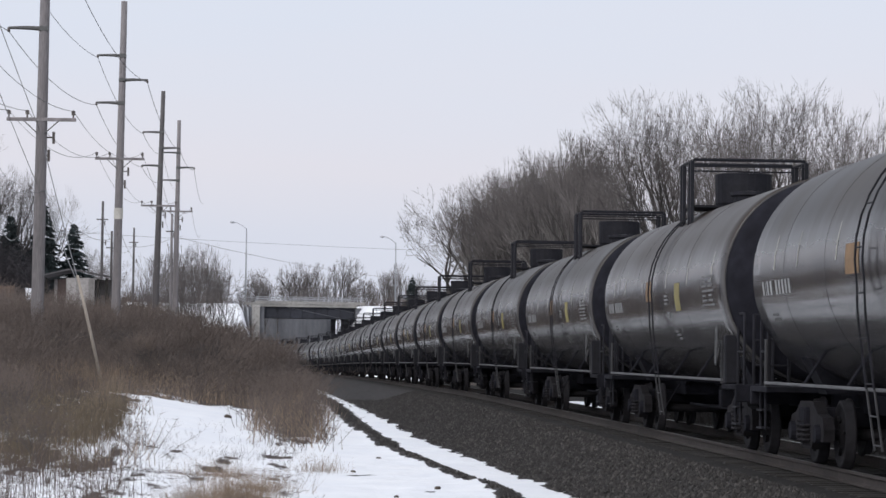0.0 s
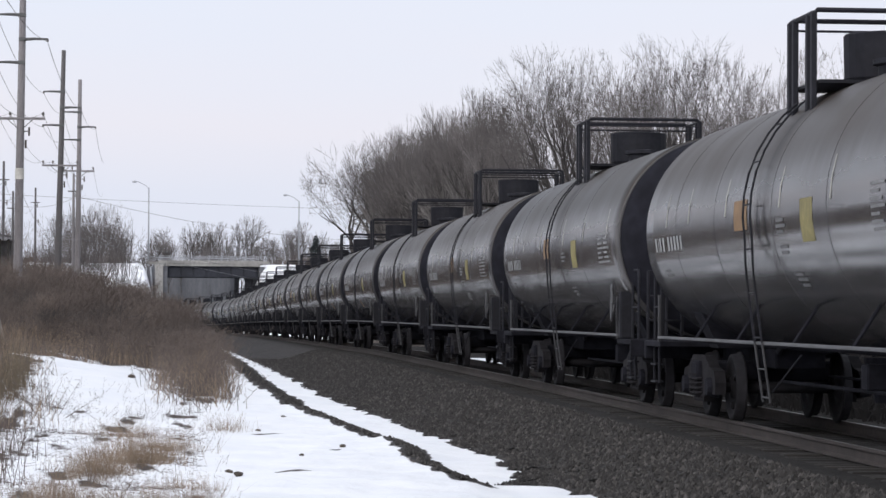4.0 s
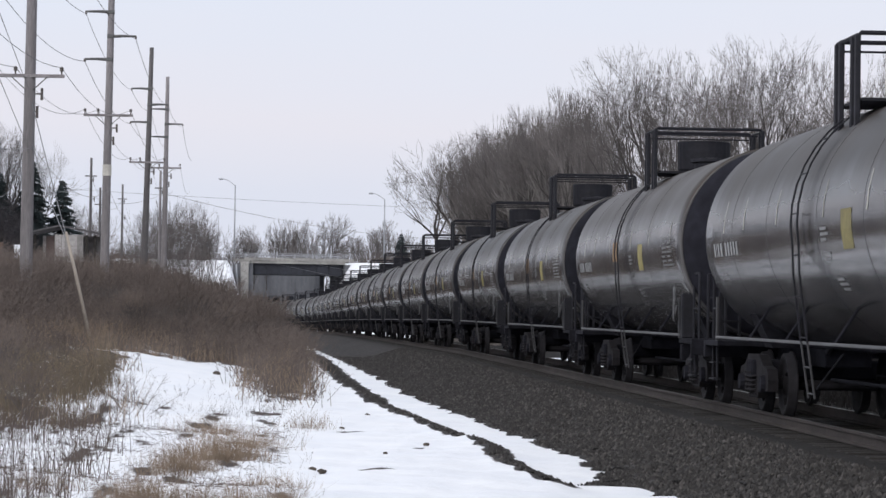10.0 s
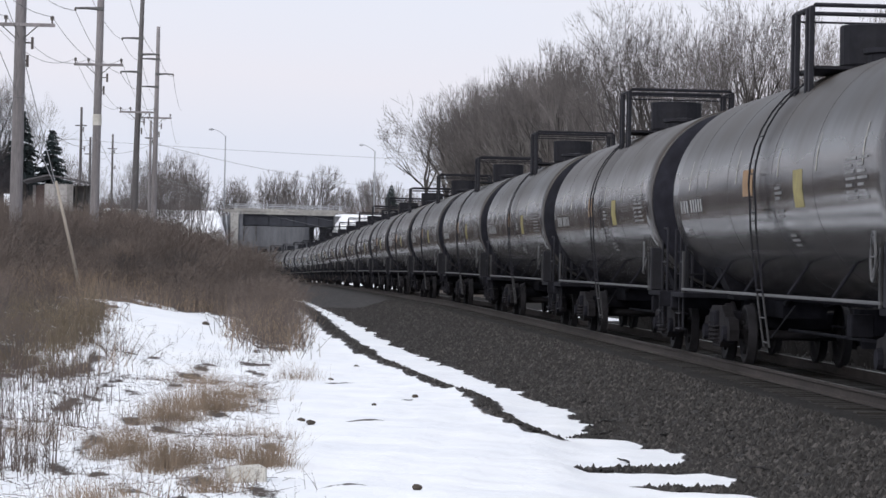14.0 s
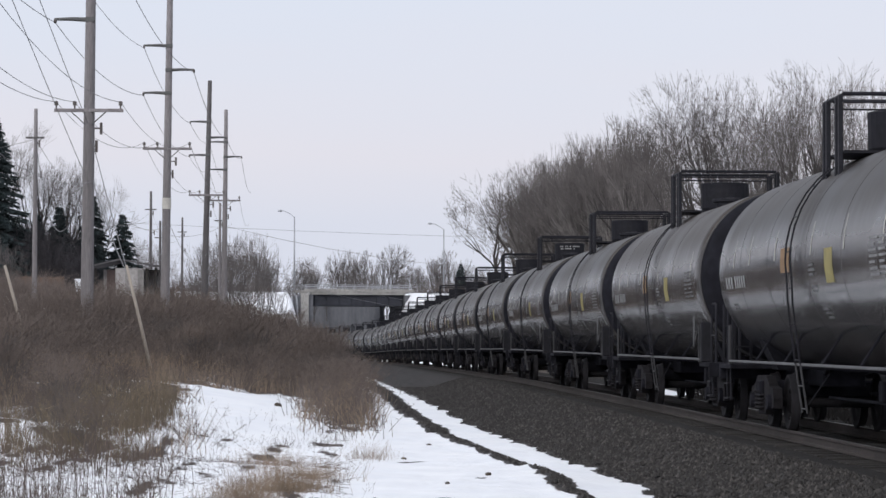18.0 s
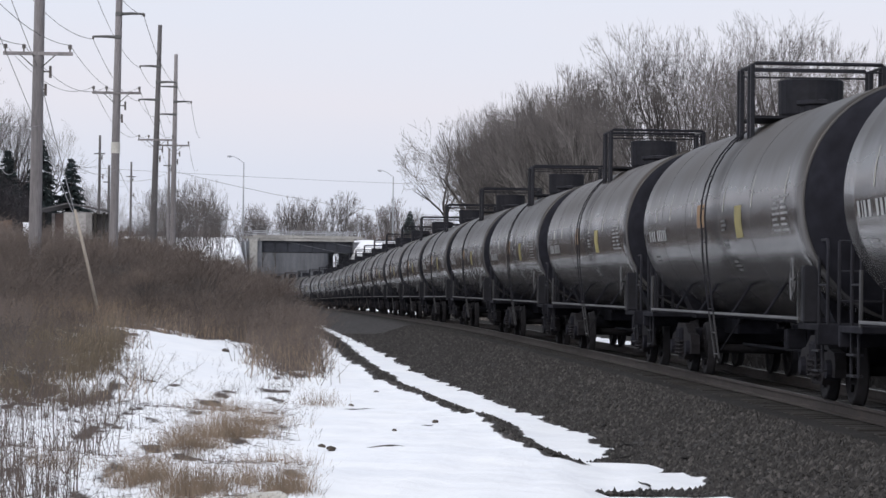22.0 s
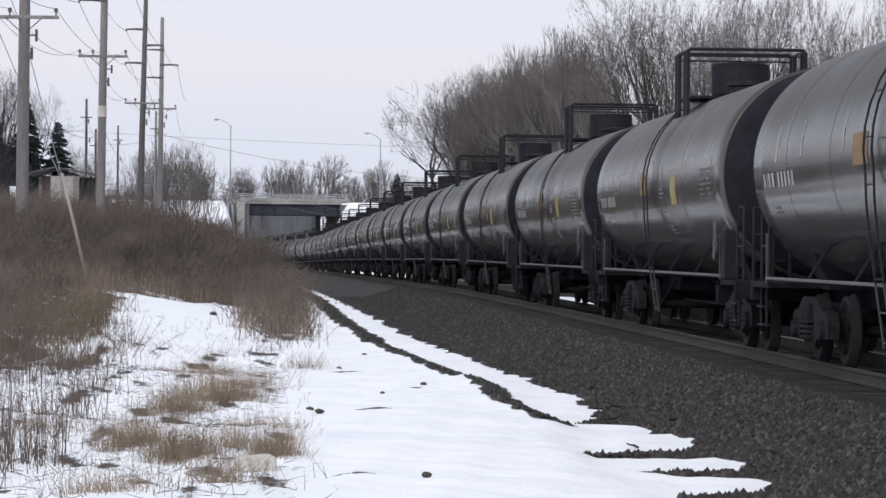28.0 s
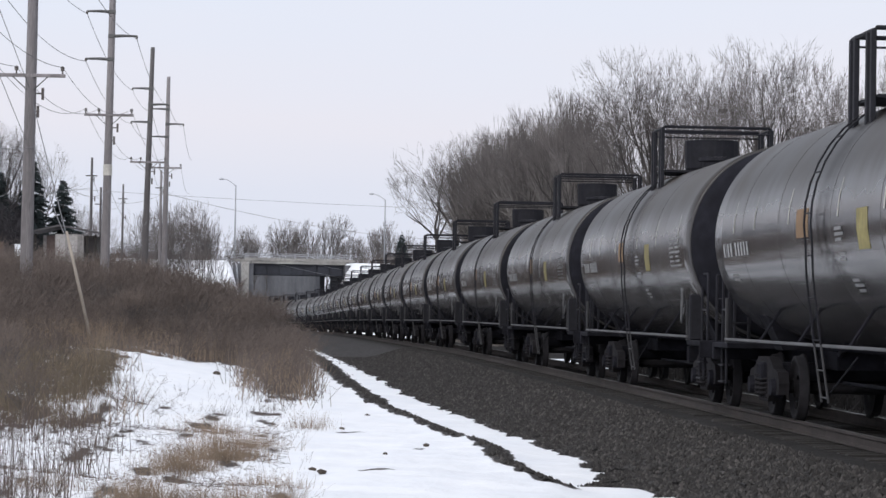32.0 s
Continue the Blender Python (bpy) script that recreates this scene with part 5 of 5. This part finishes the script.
# ---- spruces ----
def spruce_meshes(seed, H):
    rr = np.random.RandomState(seed)
    base, tip, rad = [], [], []
    levels = int(H * 5.5)
    for i in range(levels):
        f = (i + rr.rand() * 0.6) / levels
        z = H * (0.06 + 0.93 * f)
        reach = H * 0.27 * (1 - f) ** 0.85 + 0.08
        for j in range(int(9 - 3 * f)):
            a = rr.rand() * 2 * math.pi
            r = reach * rr.uniform(0.75, 1.15)
            d = np.array([math.cos(a), math.sin(a), 0])
            p0 = np.array([0, 0, z])
            p1 = p0 + d * r + np.array([0, 0, -0.28 * r + 0.08])
            base.append(p0), tip.append(p1), rad.append(0.05)
            n = max(6, int(r * 26))
            for k in range(n):
                q = p0 + (p1 - p0) * (0.12 + 0.88 * (k + rr.rand()) / n)
                spread = np.array([-d[1], d[0], 0]) * rr.uniform(-1, 1) + d * rr.uniform(0.1, 0.8) + np.array([0, 0, rr.uniform(-0.9, 0.25)])
                base.append(q), tip.append(q + spread * rr.uniform(0.15, 0.40)), rad.append(rr.uniform(0.05, 0.10))
    base.append(np.array([0, 0, H * 0.9])), tip.append(np.array([0, 0, H])), rad.append(0.05)
    return spikes("crown", base, tip, rad, SPRUCE, parent="mesh"), mesh_of("trunk", tube(bm_new(), [(0, 0, 0), (0, 0, H * 0.95)], [H * 0.016 + 0.03, 0.02], 8), BARK)


for x, y, H, seed in ((-26.93, 215, 8.1, 1), (-28.9, 212, 9.0, 2), (-30.9, 208, 7.8, 3), (-35.2, 205, 13.6, 4), (-33.0, 211, 7.0, 5), (-1.0, 424, 8.6, 6)):
    z = ground_z(x, y) - 0.2 if y < 400 else 4.7
    t = thing("spruce_tree", "dark blue-green spruce tree", "tree", pose(x, y, z), "spruces")
    c, k = spruce_meshes(seed, H)
    part("trunk", k, None, t), part("crown", c, None, t)


# ---- shed ----
def shed():
    x0, x1, y0, y1, z = -26.5, -21.9, 195.0, 199.0, ground_z(-24.3, 196) - 0.2
    top = 6.45
    s = thing("shed", "weathered grey board shed with a low gable roof and open porch", "shed", pose(0, 0, 0))
    for k in range(9):
        part("wall_board", box(bm_new(), -24.9 + 0.22 * k, -24.9 + 0.22 * k + 0.205, y0 - 0.02 * (k % 2), y0 + 0.03, z, top), SHED_WALL, s)
    part("back_wall", box(bm_new(), x0 + 0.2, x1 - 0.3, y1 - 0.1, y1, z, top), SHED_WALL, s)
    part("side_wall", box(bm_new(), -24.95, -24.85, y0 + 0.05, y1 - 0.12, z, top), SHED_WALL, s)
    part("red_panel", box(bm_new(), -25.6, -25.0, y0 + 0.35, y0 + 0.40, z, top - 0.1), SHED_RED, s, "faded red boards")
    for px in (-26.35, -22.7, -22.1):
        part("porch_post", box(bm_new(), px - 0.08, px + 0.08, y0 - 0.05, y0 + 0.11, z, top), TIE_WOOD, s)
    bm = bm_new()
    for a, b in (((-26.9, 6.48), (-24.6, 7.02)), ((-24.6, 7.02), (-21.5, 6.48))):
        v = [bm.verts.new((x, y, zz + e)) for x, zz in (a, b) for y in (y0 - 0.5, y1 + 0.4) for e in (0, 0.1)]
        bmesh.ops.convex_hull(bm, input=v)
    part("roof", bm, SHED_DARK, s, "dark low gable roof")


shed()


def board_fence():
    """A low run of upright boards on two rails, beside the shed."""
    z = ground_z(-31, 202) - 0.1
    f = thing("board_fence", "low rust-brown board fence beside the shed", "fence", pose(-33.2, 202.0, z))
    for k in range(12):
        part("board", box(bm_new(), 0.3 * k, 0.3 * k + 0.285, -0.015, 0.015, 0.05, 2.0 + 0.03 * (k % 3), bevel=0.006), FENCE_BROWN, f)
    for zz in (0.5, 1.6):
        part("fence_rail", box(bm_new(), 0.0, 3.6, 0.018, 0.07, zz, zz + 0.09), FENCE_BROWN, f)


board_fence()
_z = ground_z(-25.1, 180)
hutch = thing("storage_box", "white upright storage box with a snowy top", "box", pose(-25.15, 180, _z - 0.1))
part("body", box(bm_new(), -0.45, 0.45, -0.4, 0.4, 0, 5.35 - _z, bevel=0.04), SNOW_PILE, hutch)
part("lid", box(bm_new(), -0.5, 0.5, -0.45, 0.45, 5.35 - _z + 0.003, 5.45 - _z, bevel=0.03), SNOW_PILE, hutch)


# ---- brush, grass and weeds: nobody could count them ----
def scatter(n, s0, s1, d0, d1, seed, weight):
    """Places along and beside the track, kept with the odds that weight gives."""
    rr = np.random.RandomState(seed)
    s, d = rr.uniform(s0, s1, n), rr.uniform(d0, d1, n)
    keep = rr.rand(n) < weight(s, d)
    s, d = s[keep], d[keep]
    x, y, _ = on_line(s, d)
    return np.stack([x, y, height(s, d) - 0.03], 1), s, d, rr


def stems(name, foot, tall, lean, radius, rr, material, label, category, twigs=3, twig_len=0.35):
    n = len(foot)
    a = rr.uniform(0, 2 * math.pi, n)
    l = np.abs(rr.normal(0, lean, n))
    top = foot + np.stack([np.cos(a) * l * tall, np.sin(a) * l * tall, tall], 1)
    base, tip, rad = [foot], [top], [np.broadcast_to(radius, (n,))]
    for k in range(twigs):
        f = rr.uniform(0.25, 0.95, n)[:, None]
        p = foot + (top - foot) * f
        b, el = rr.uniform(0, 2 * math.pi, n), rr.uniform(0.0, 1.2, n)
        q = p + (np.stack([np.cos(b), np.sin(b), el], 1)) * (tall * twig_len * rr.uniform(0.4, 1.0, n))[:, None] * 0.7
        base.append(p), tip.append(q), rad.append(np.broadcast_to(radius, (n,)) * 0.6)
    return spikes(name, np.concatenate(base), np.concatenate(tip), np.concatenate(rad), material, label, category)


def tall_here(s, d, rr):
    h = 0.75 + 0.55 * rise(s, 55, 85) + 1.25 * rise(s, 105, 140) * rise(d, 7.5, 10.5) * (1 - 0.5 * rise(d, 13, 18))
    h = h + 0.55 * rise(d, 14.2, 16.0) * (1 - rise(s, 105, 120))
    h = h * (1 - 0.6 * rise(d, 10.5, 11.5) * (1 - rise(d, 13.4, 14.6)) * (1 - rise(s, 82, 90)))
    return h * (0.85 + 0.45 * wave(s * 0.5, d * 0.7, 2.0) + 0.2 * wave(s * 1.3, d * 1.6, 5.0)) * rr.uniform(0.55, 1.15, len(s))


f_, s_, d_, r_ = scatter(38000, 41, 110, 6, 30, 21, lambda s, d: brushy(s, d) * (0.4 + 0.6 * rise(wave(s * 0.9, d * 1.3, 3.0), -0.3, 0.4)) * (0.12 + 0.88 * np.maximum(rise(s, 54, 62), rise(wave(s * 0.8, d * 1.5, 1.0), 0.05, 0.35))))
stems("brush", f_, tall_here(s_, d_, r_), 0.75, 0.006 + 0.00003 * s_, r_, BRUSH_RED, "dense leafless reddish-brown brush on the bank", "brush", 7, 0.5)
f_, s_, d_, r_ = scatter(24000, 100, 330, 4.5, 30, 22, lambda s, d: brushy(s, d))
stems("brush", f_, tall_here(s_, d_, r_), 0.75, 0.005 + 0.00007 * s_, r_, BRUSH_RED, "dense leafless reddish-brown brush along the bank", "brush", 7, 0.5)
f_, s_, d_, r_ = scatter(28000, 41, 130, 6, 22, 23, lambda s, d: brushy(s, d) * rise(wave(s * 0.8, d * 0.9, 8.0), -0.5, 0.3) * (0.15 + 0.85 * np.maximum(rise(s, 52, 60), rise(wave(s * 0.8, d * 1.5, 1.0), 0.0, 0.3))))
stems("dry_grass", f_, 0.75 * r_.uniform(0.4, 1.25, len(s_)), 0.40, 0.006 + 0.00003 * s_, r_, GRASS_TAN, "dry tan grass among the brush", "grass", 1)
f_, s_, d_, r_ = scatter(15000, 380, 470, -45, 60, 24, lambda s, d: rise(np.abs(d), 10, 14) * 0.7)
stems("bank_weeds", f_, r_.uniform(0.6, 1.8, len(s_)), 0.3, 0.03, r_, WEED_DARK, "dead weeds on the snowy road bank", "weeds", 3)
f_, s_, d_, r_ = scatter(22000, 95, 275, -30, -9, 25, lambda s, d: 1 - 0.7 * rise(s, 225, 275))
stems("undergrowth", f_, r_.uniform(1.5, 6.0, len(s_)) * (1 - 0.78 * rise(s_, 222, 272)) * (0.85 + 0.3 * wave(s_ * 0.4, d_ * 0.5, 1.0)), 0.22, 0.02, r_, UNDERGROWTH, "dense grey-brown undergrowth of the wood", "brush", 5, 0.3)

# Brush added to fill the view under the cars, its shade put into colour.
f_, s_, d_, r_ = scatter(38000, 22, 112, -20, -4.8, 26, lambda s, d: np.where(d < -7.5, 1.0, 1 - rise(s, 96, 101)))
stems("brush", f_, r_.uniform(0.5, 1.0, len(s_)) * (1.1 + 1.6 * rise(-d_, 6, 9)), 0.4, 0.022, r_, BRUSH_SHADE, "dense brush beyond the track, blackened for shade", "brush", 4, 0.4)


f_, s_, d_, r_ = scatter(5200, 43, 60, 11.0, 14.0, 27, lambda s, d: rise(wave(s * 0.8, d * 1.5, 1.0), 0.0, 0.3) * rise(d, 11.0, 11.8))
stems("dry_grass", f_, r_.uniform(0.45, 1.25, len(s_)), 0.35, 0.006, r_, GRASS_OLIVE, "clump of tall dry olive-tan grass", "grass", 2)


# Stems that make up the shadow mass; their dark colour holds the shadow.
rr_ = np.random.RandomState(28)
n_ = 5200
x_, y_ = rr_.uniform(-39, -28.2, n_), rr_.uniform(203.5, 220, n_)
foot = np.stack([x_, y_, np.array([ground_z(u, v) for u, v in zip(x_, y_)])], 1)
stems("thicket", foot, rr_.uniform(2.0, 6.2, n_) * (1 - 0.35 * rise(x_, -31, -28)), 0.2, 0.03, rr_, THICKET, "dense leafless thicket below the spruces, darkened as shadow", "brush", 6, 0.32)
f_, s_, d_, r_ = scatter(5200, 352, 400, 9, 44, 29, lambda s, d: 0.75 + 0 * s)
stems("bank_weeds", f_, r_.uniform(0.5, 1.5, len(s_)), 0.35, 0.022, r_, WEED_DARK, "dead weeds on the snowy road bank", "weeds", 4)


# tufts of dry grass on the snow: along, left of track, radius, stems, height
TUFTS = [(36.6, 8.8, 0.62, 1000, 0.55), (35.0, 9.3, 0.5, 800, 0.48), (28.8, 9.55, 0.42, 700, 0.42), (27.2, 9.0, 0.42, 900, 0.46), (26.8, 8.1, 0.30, 620, 0.44), (27.9, 8.5, 0.3, 260, 0.36),
         (32.0, 8.2, 0.5, 220, 0.3), (40.0, 8.4, 0.6, 300, 0.36), (44.0, 9.2, 0.7, 300, 0.4), (23.6, 8.5, 0.3, 240, 0.36), (22.3, 9.4, 0.5, 320, 0.3), (30.5, 10.6, 0.5, 260, 0.34), (47.0, 7.6, 0.5, 220, 0.4)]
rr_ = np.random.RandomState(31)
for ts, td, tr, n, tall in TUFTS:
    s_, d_ = rr_.normal(ts, tr * 0.55, n), rr_.normal(td, tr * 0.45, n)
    x_, y_, _ = on_line(s_, d_)
    foot = np.stack([x_, y_, height(s_, d_) - 0.02], 1)
    ob = stems("grass_tuft", foot, 0.8 * tall * rr_.uniform(0.25, 1.2, n), 0.5, 0.0027, rr_, GRASS_TAN, "tuft of dry tan grass standing in the snow", "grass", 1, 0.4)
    ob["group"] = "grass tufts"
f_, s_, d_, r_ = scatter(26000, 21, 62, 7.6, 16, 41, lambda s, d: (0.06 + 0.94 * rise(0.62 - snow_cover(s, d), -0.1, 0.3)) * (0.4 + 0.6 * rise(d, 7, 9)))
stems("dead_weeds", f_, 0.12 * r_.uniform(0.3, 2.4, len(s_)), 0.8, 0.0033, r_, WEED_DARK, "sparse dead weed stems poking through snow", "weeds", 2, 0.5)
f_, s_, d_, r_ = scatter(5200, 22, 44, 9.9, 13.5, 42, lambda s, d: rise(d, 9.9, 10.6) * np.maximum(np.exp(-((s - 27.2) / 1.6) ** 2), 0.45 * rise(wave(s * 0.9, d * 1.1, 3.0), -0.2, 0.4)))
stems("dead_weeds", f_, r_.uniform(0.3, 1.0, len(s_)), 0.3, 0.0055, r_, WEED_DARK, "upright dark weed stems in the snow", "weeds", 3, 0.35)


# loose crushed stone on the near shoulder of the track bed
def loose_stones(n, s0, s1, seed):
    rr = np.random.RandomState(seed)
    s = s0 + (s1 - s0) * rr.rand(n) ** 1.9
    d = rr.uniform(1.75, 7.2, n)
    keep = (d < stone_edge(s) - np.abs(rr.normal(0, 0.10, n))) | (rut_cover(s, d) > 0.62)
    s, d = s[keep], d[keep]
    n = len(s)
    x, y, _ = on_line(s, d)
    c = np.stack([x, y, height(s, d) + 0.004], 1)
    unit = np.array([[1, 0, 0], [-1, 0, 0], [0, 1, 0], [0, -1, 0], [0, 0, 1], [0, 0, -1.0]])
    size = rr.uniform(0.014, 0.046, n)[:, None, None] * rr.uniform(0.7, 1.3, (n, 6, 1))
    a = rr.uniform(0, 2 * math.pi, n)
    ca, sa = np.cos(a)[:, None], np.sin(a)[:, None]
    p = unit[None] * size
    p = p + rr.normal(0, 0.006, p.shape)
    q = np.stack([p[..., 0] * ca - p[..., 1] * sa, p[..., 0] * sa + p[..., 1] * ca, p[..., 2]], -1) + c[:, None]
    f = np.array([[0, 2, 4], [2, 1, 4], [1, 3, 4], [3, 0, 4], [2, 0, 5], [1, 2, 5], [3, 1, 5], [0, 3, 5]])
    tri = (np.arange(n)[:, None, None] * 6 + f[None]).reshape(-1, 3)
    me = bpy.data.meshes.new("loose_stones")
    me.from_pydata(q.reshape(-1, 3).tolist(), [], tri.tolist())
    me.materials.append(STONE_LOOSE)
    return tagged(new("loose_stones", me), "loose dark grey crushed stone on the track shoulder", "gravel", kind="stuff")


loose_stones(115000, 19.5, 125, 51)


# broken sticks on the stone and along the snow's edge
rr_ = np.random.RandomState(71)
for ts, td, tl, ta in ((33.2, 3.3, 0.55, 70), (31.0, 2.9, 0.35, 100), (36.5, 3.6, 0.45, 60), (29.4, 4.3, 0.5, 95), (27.4, 3.2, 0.4, 120), (41.0, 3.4, 0.5, 80), (33.9, 4.0, 0.3, 40), (46.0, 3.8, 0.6, 75)):
    x_, y_, _ = on_line(ts, td)
    pts = [(tl * (k - 1.5) / 3, rr_.normal(0, 0.02), 0.02 + abs(rr_.normal(0, 0.015))) for k in range(4)]
    stick = solid("stick", tube(bm_new(), pts, [0.014, 0.013, 0.010, 0.005], 6), BRUSH_SHADE, "dark broken stick lying on crushed stone", "stick", "sticks on the track shoulder")
    stick.matrix_basis = pose(float(x_), float(y_), float(height(ts, td)) + 0.01, 0, 0, ta)


# flattened stalks and twigs on the snow
rr_ = np.random.RandomState(61)
n_ = 1700
s_, d_ = rr_.uniform(20.5, 48, n_), rr_.uniform(7.9, 12.5, n_)
x_, y_, _ = on_line(s_, d_)
foot = np.stack([x_, y_, height(s_, d_) + 0.02], 1)
a_ = rr_.uniform(0, 2 * math.pi, n_)
l_ = rr_.uniform(0.08, 0.32, n_)
spikes("fallen_stalks", foot, foot + np.stack([np.cos(a_) * l_, np.sin(a_) * l_ * 1.4, rr_.uniform(0.0, 0.06, n_)], 1), 0.0035, WEED_DARK, "flattened dead stalks lying on the snow", "weeds")


def clod(s, d, size, label, category, material, name, group=""):
    """A rough lump, sunk a little into the ground."""
    x, y, _ = on_line(s, d)
    bm = bm_new()
    bmesh.ops.create_icosphere(bm, subdivisions=2, radius=size)
    for v in bm.verts:
        v.co *= 1 + 0.35 * noise.noise(v.co * (2.2 / size) + Vector((s, d, 0)))
        v.co.z *= 0.6
    ob = solid(name, bm, material, label, category, group)
    ob.matrix_basis = pose(float(x), float(y), float(height(s, d)) + size * 0.25, 0, 0, s * 77)
    return ob


for s, d, size in ((34.0, 7.55, 0.055), (34.4, 7.66, 0.05), (24.5, 6.75, 0.05), (41.0, 5.9, 0.05), (38.6, 6.6, 0.035), (47.0, 7.0, 0.05), (52.0, 6.4, 0.06), (72.5, 9.6, 0.10)):
    clod(s, d, size, "dark frozen dirt clod on the snow", "dirt clod", CLOD, "dirt_clod", "dirt clods")
bx, by, _ = on_line(25.2, 8.25)
block = tagged(new("concrete_block", mesh_of("concrete_block", box(bm_new(), -0.17, 0.17, -0.12, 0.12, 0, 0.17, bevel=0.025), PALE_BLOCK)), "pale broken concrete block sunk in snow and grass", "block")
block.matrix_basis = pose(float(bx), float(by), float(height(25.2, 8.25)) - 0.03, 3, -4, 18)


# ---- what moves ----
def motions():
    for n, car in CARS:
        walk(car, [(float(t), car_pose(n, t)) for t in range(0, 33)])
    # the wheels roll: one turn of 2 pi r; alike wheelsets share the keys
    turn = math.degrees(1 / WHEEL_R)
    for sx, sets in WHEELSETS.items():
        lead = sets[0]
        walk(lead, [(k / FPS, pose(sx * AXLE_X, 0, WHEEL_R, 0, turn * gone(k / FPS), 0)) for k in range(0, 32 * FPS + 1)])
        for w in sets[1:]:
            w.rotation_mode = "QUATERNION"
            w.animation_data_create()
            w.animation_data.action = lead.animation_data.action
            w.animation_data.action_slot = lead.animation_data.action_slot


motions()
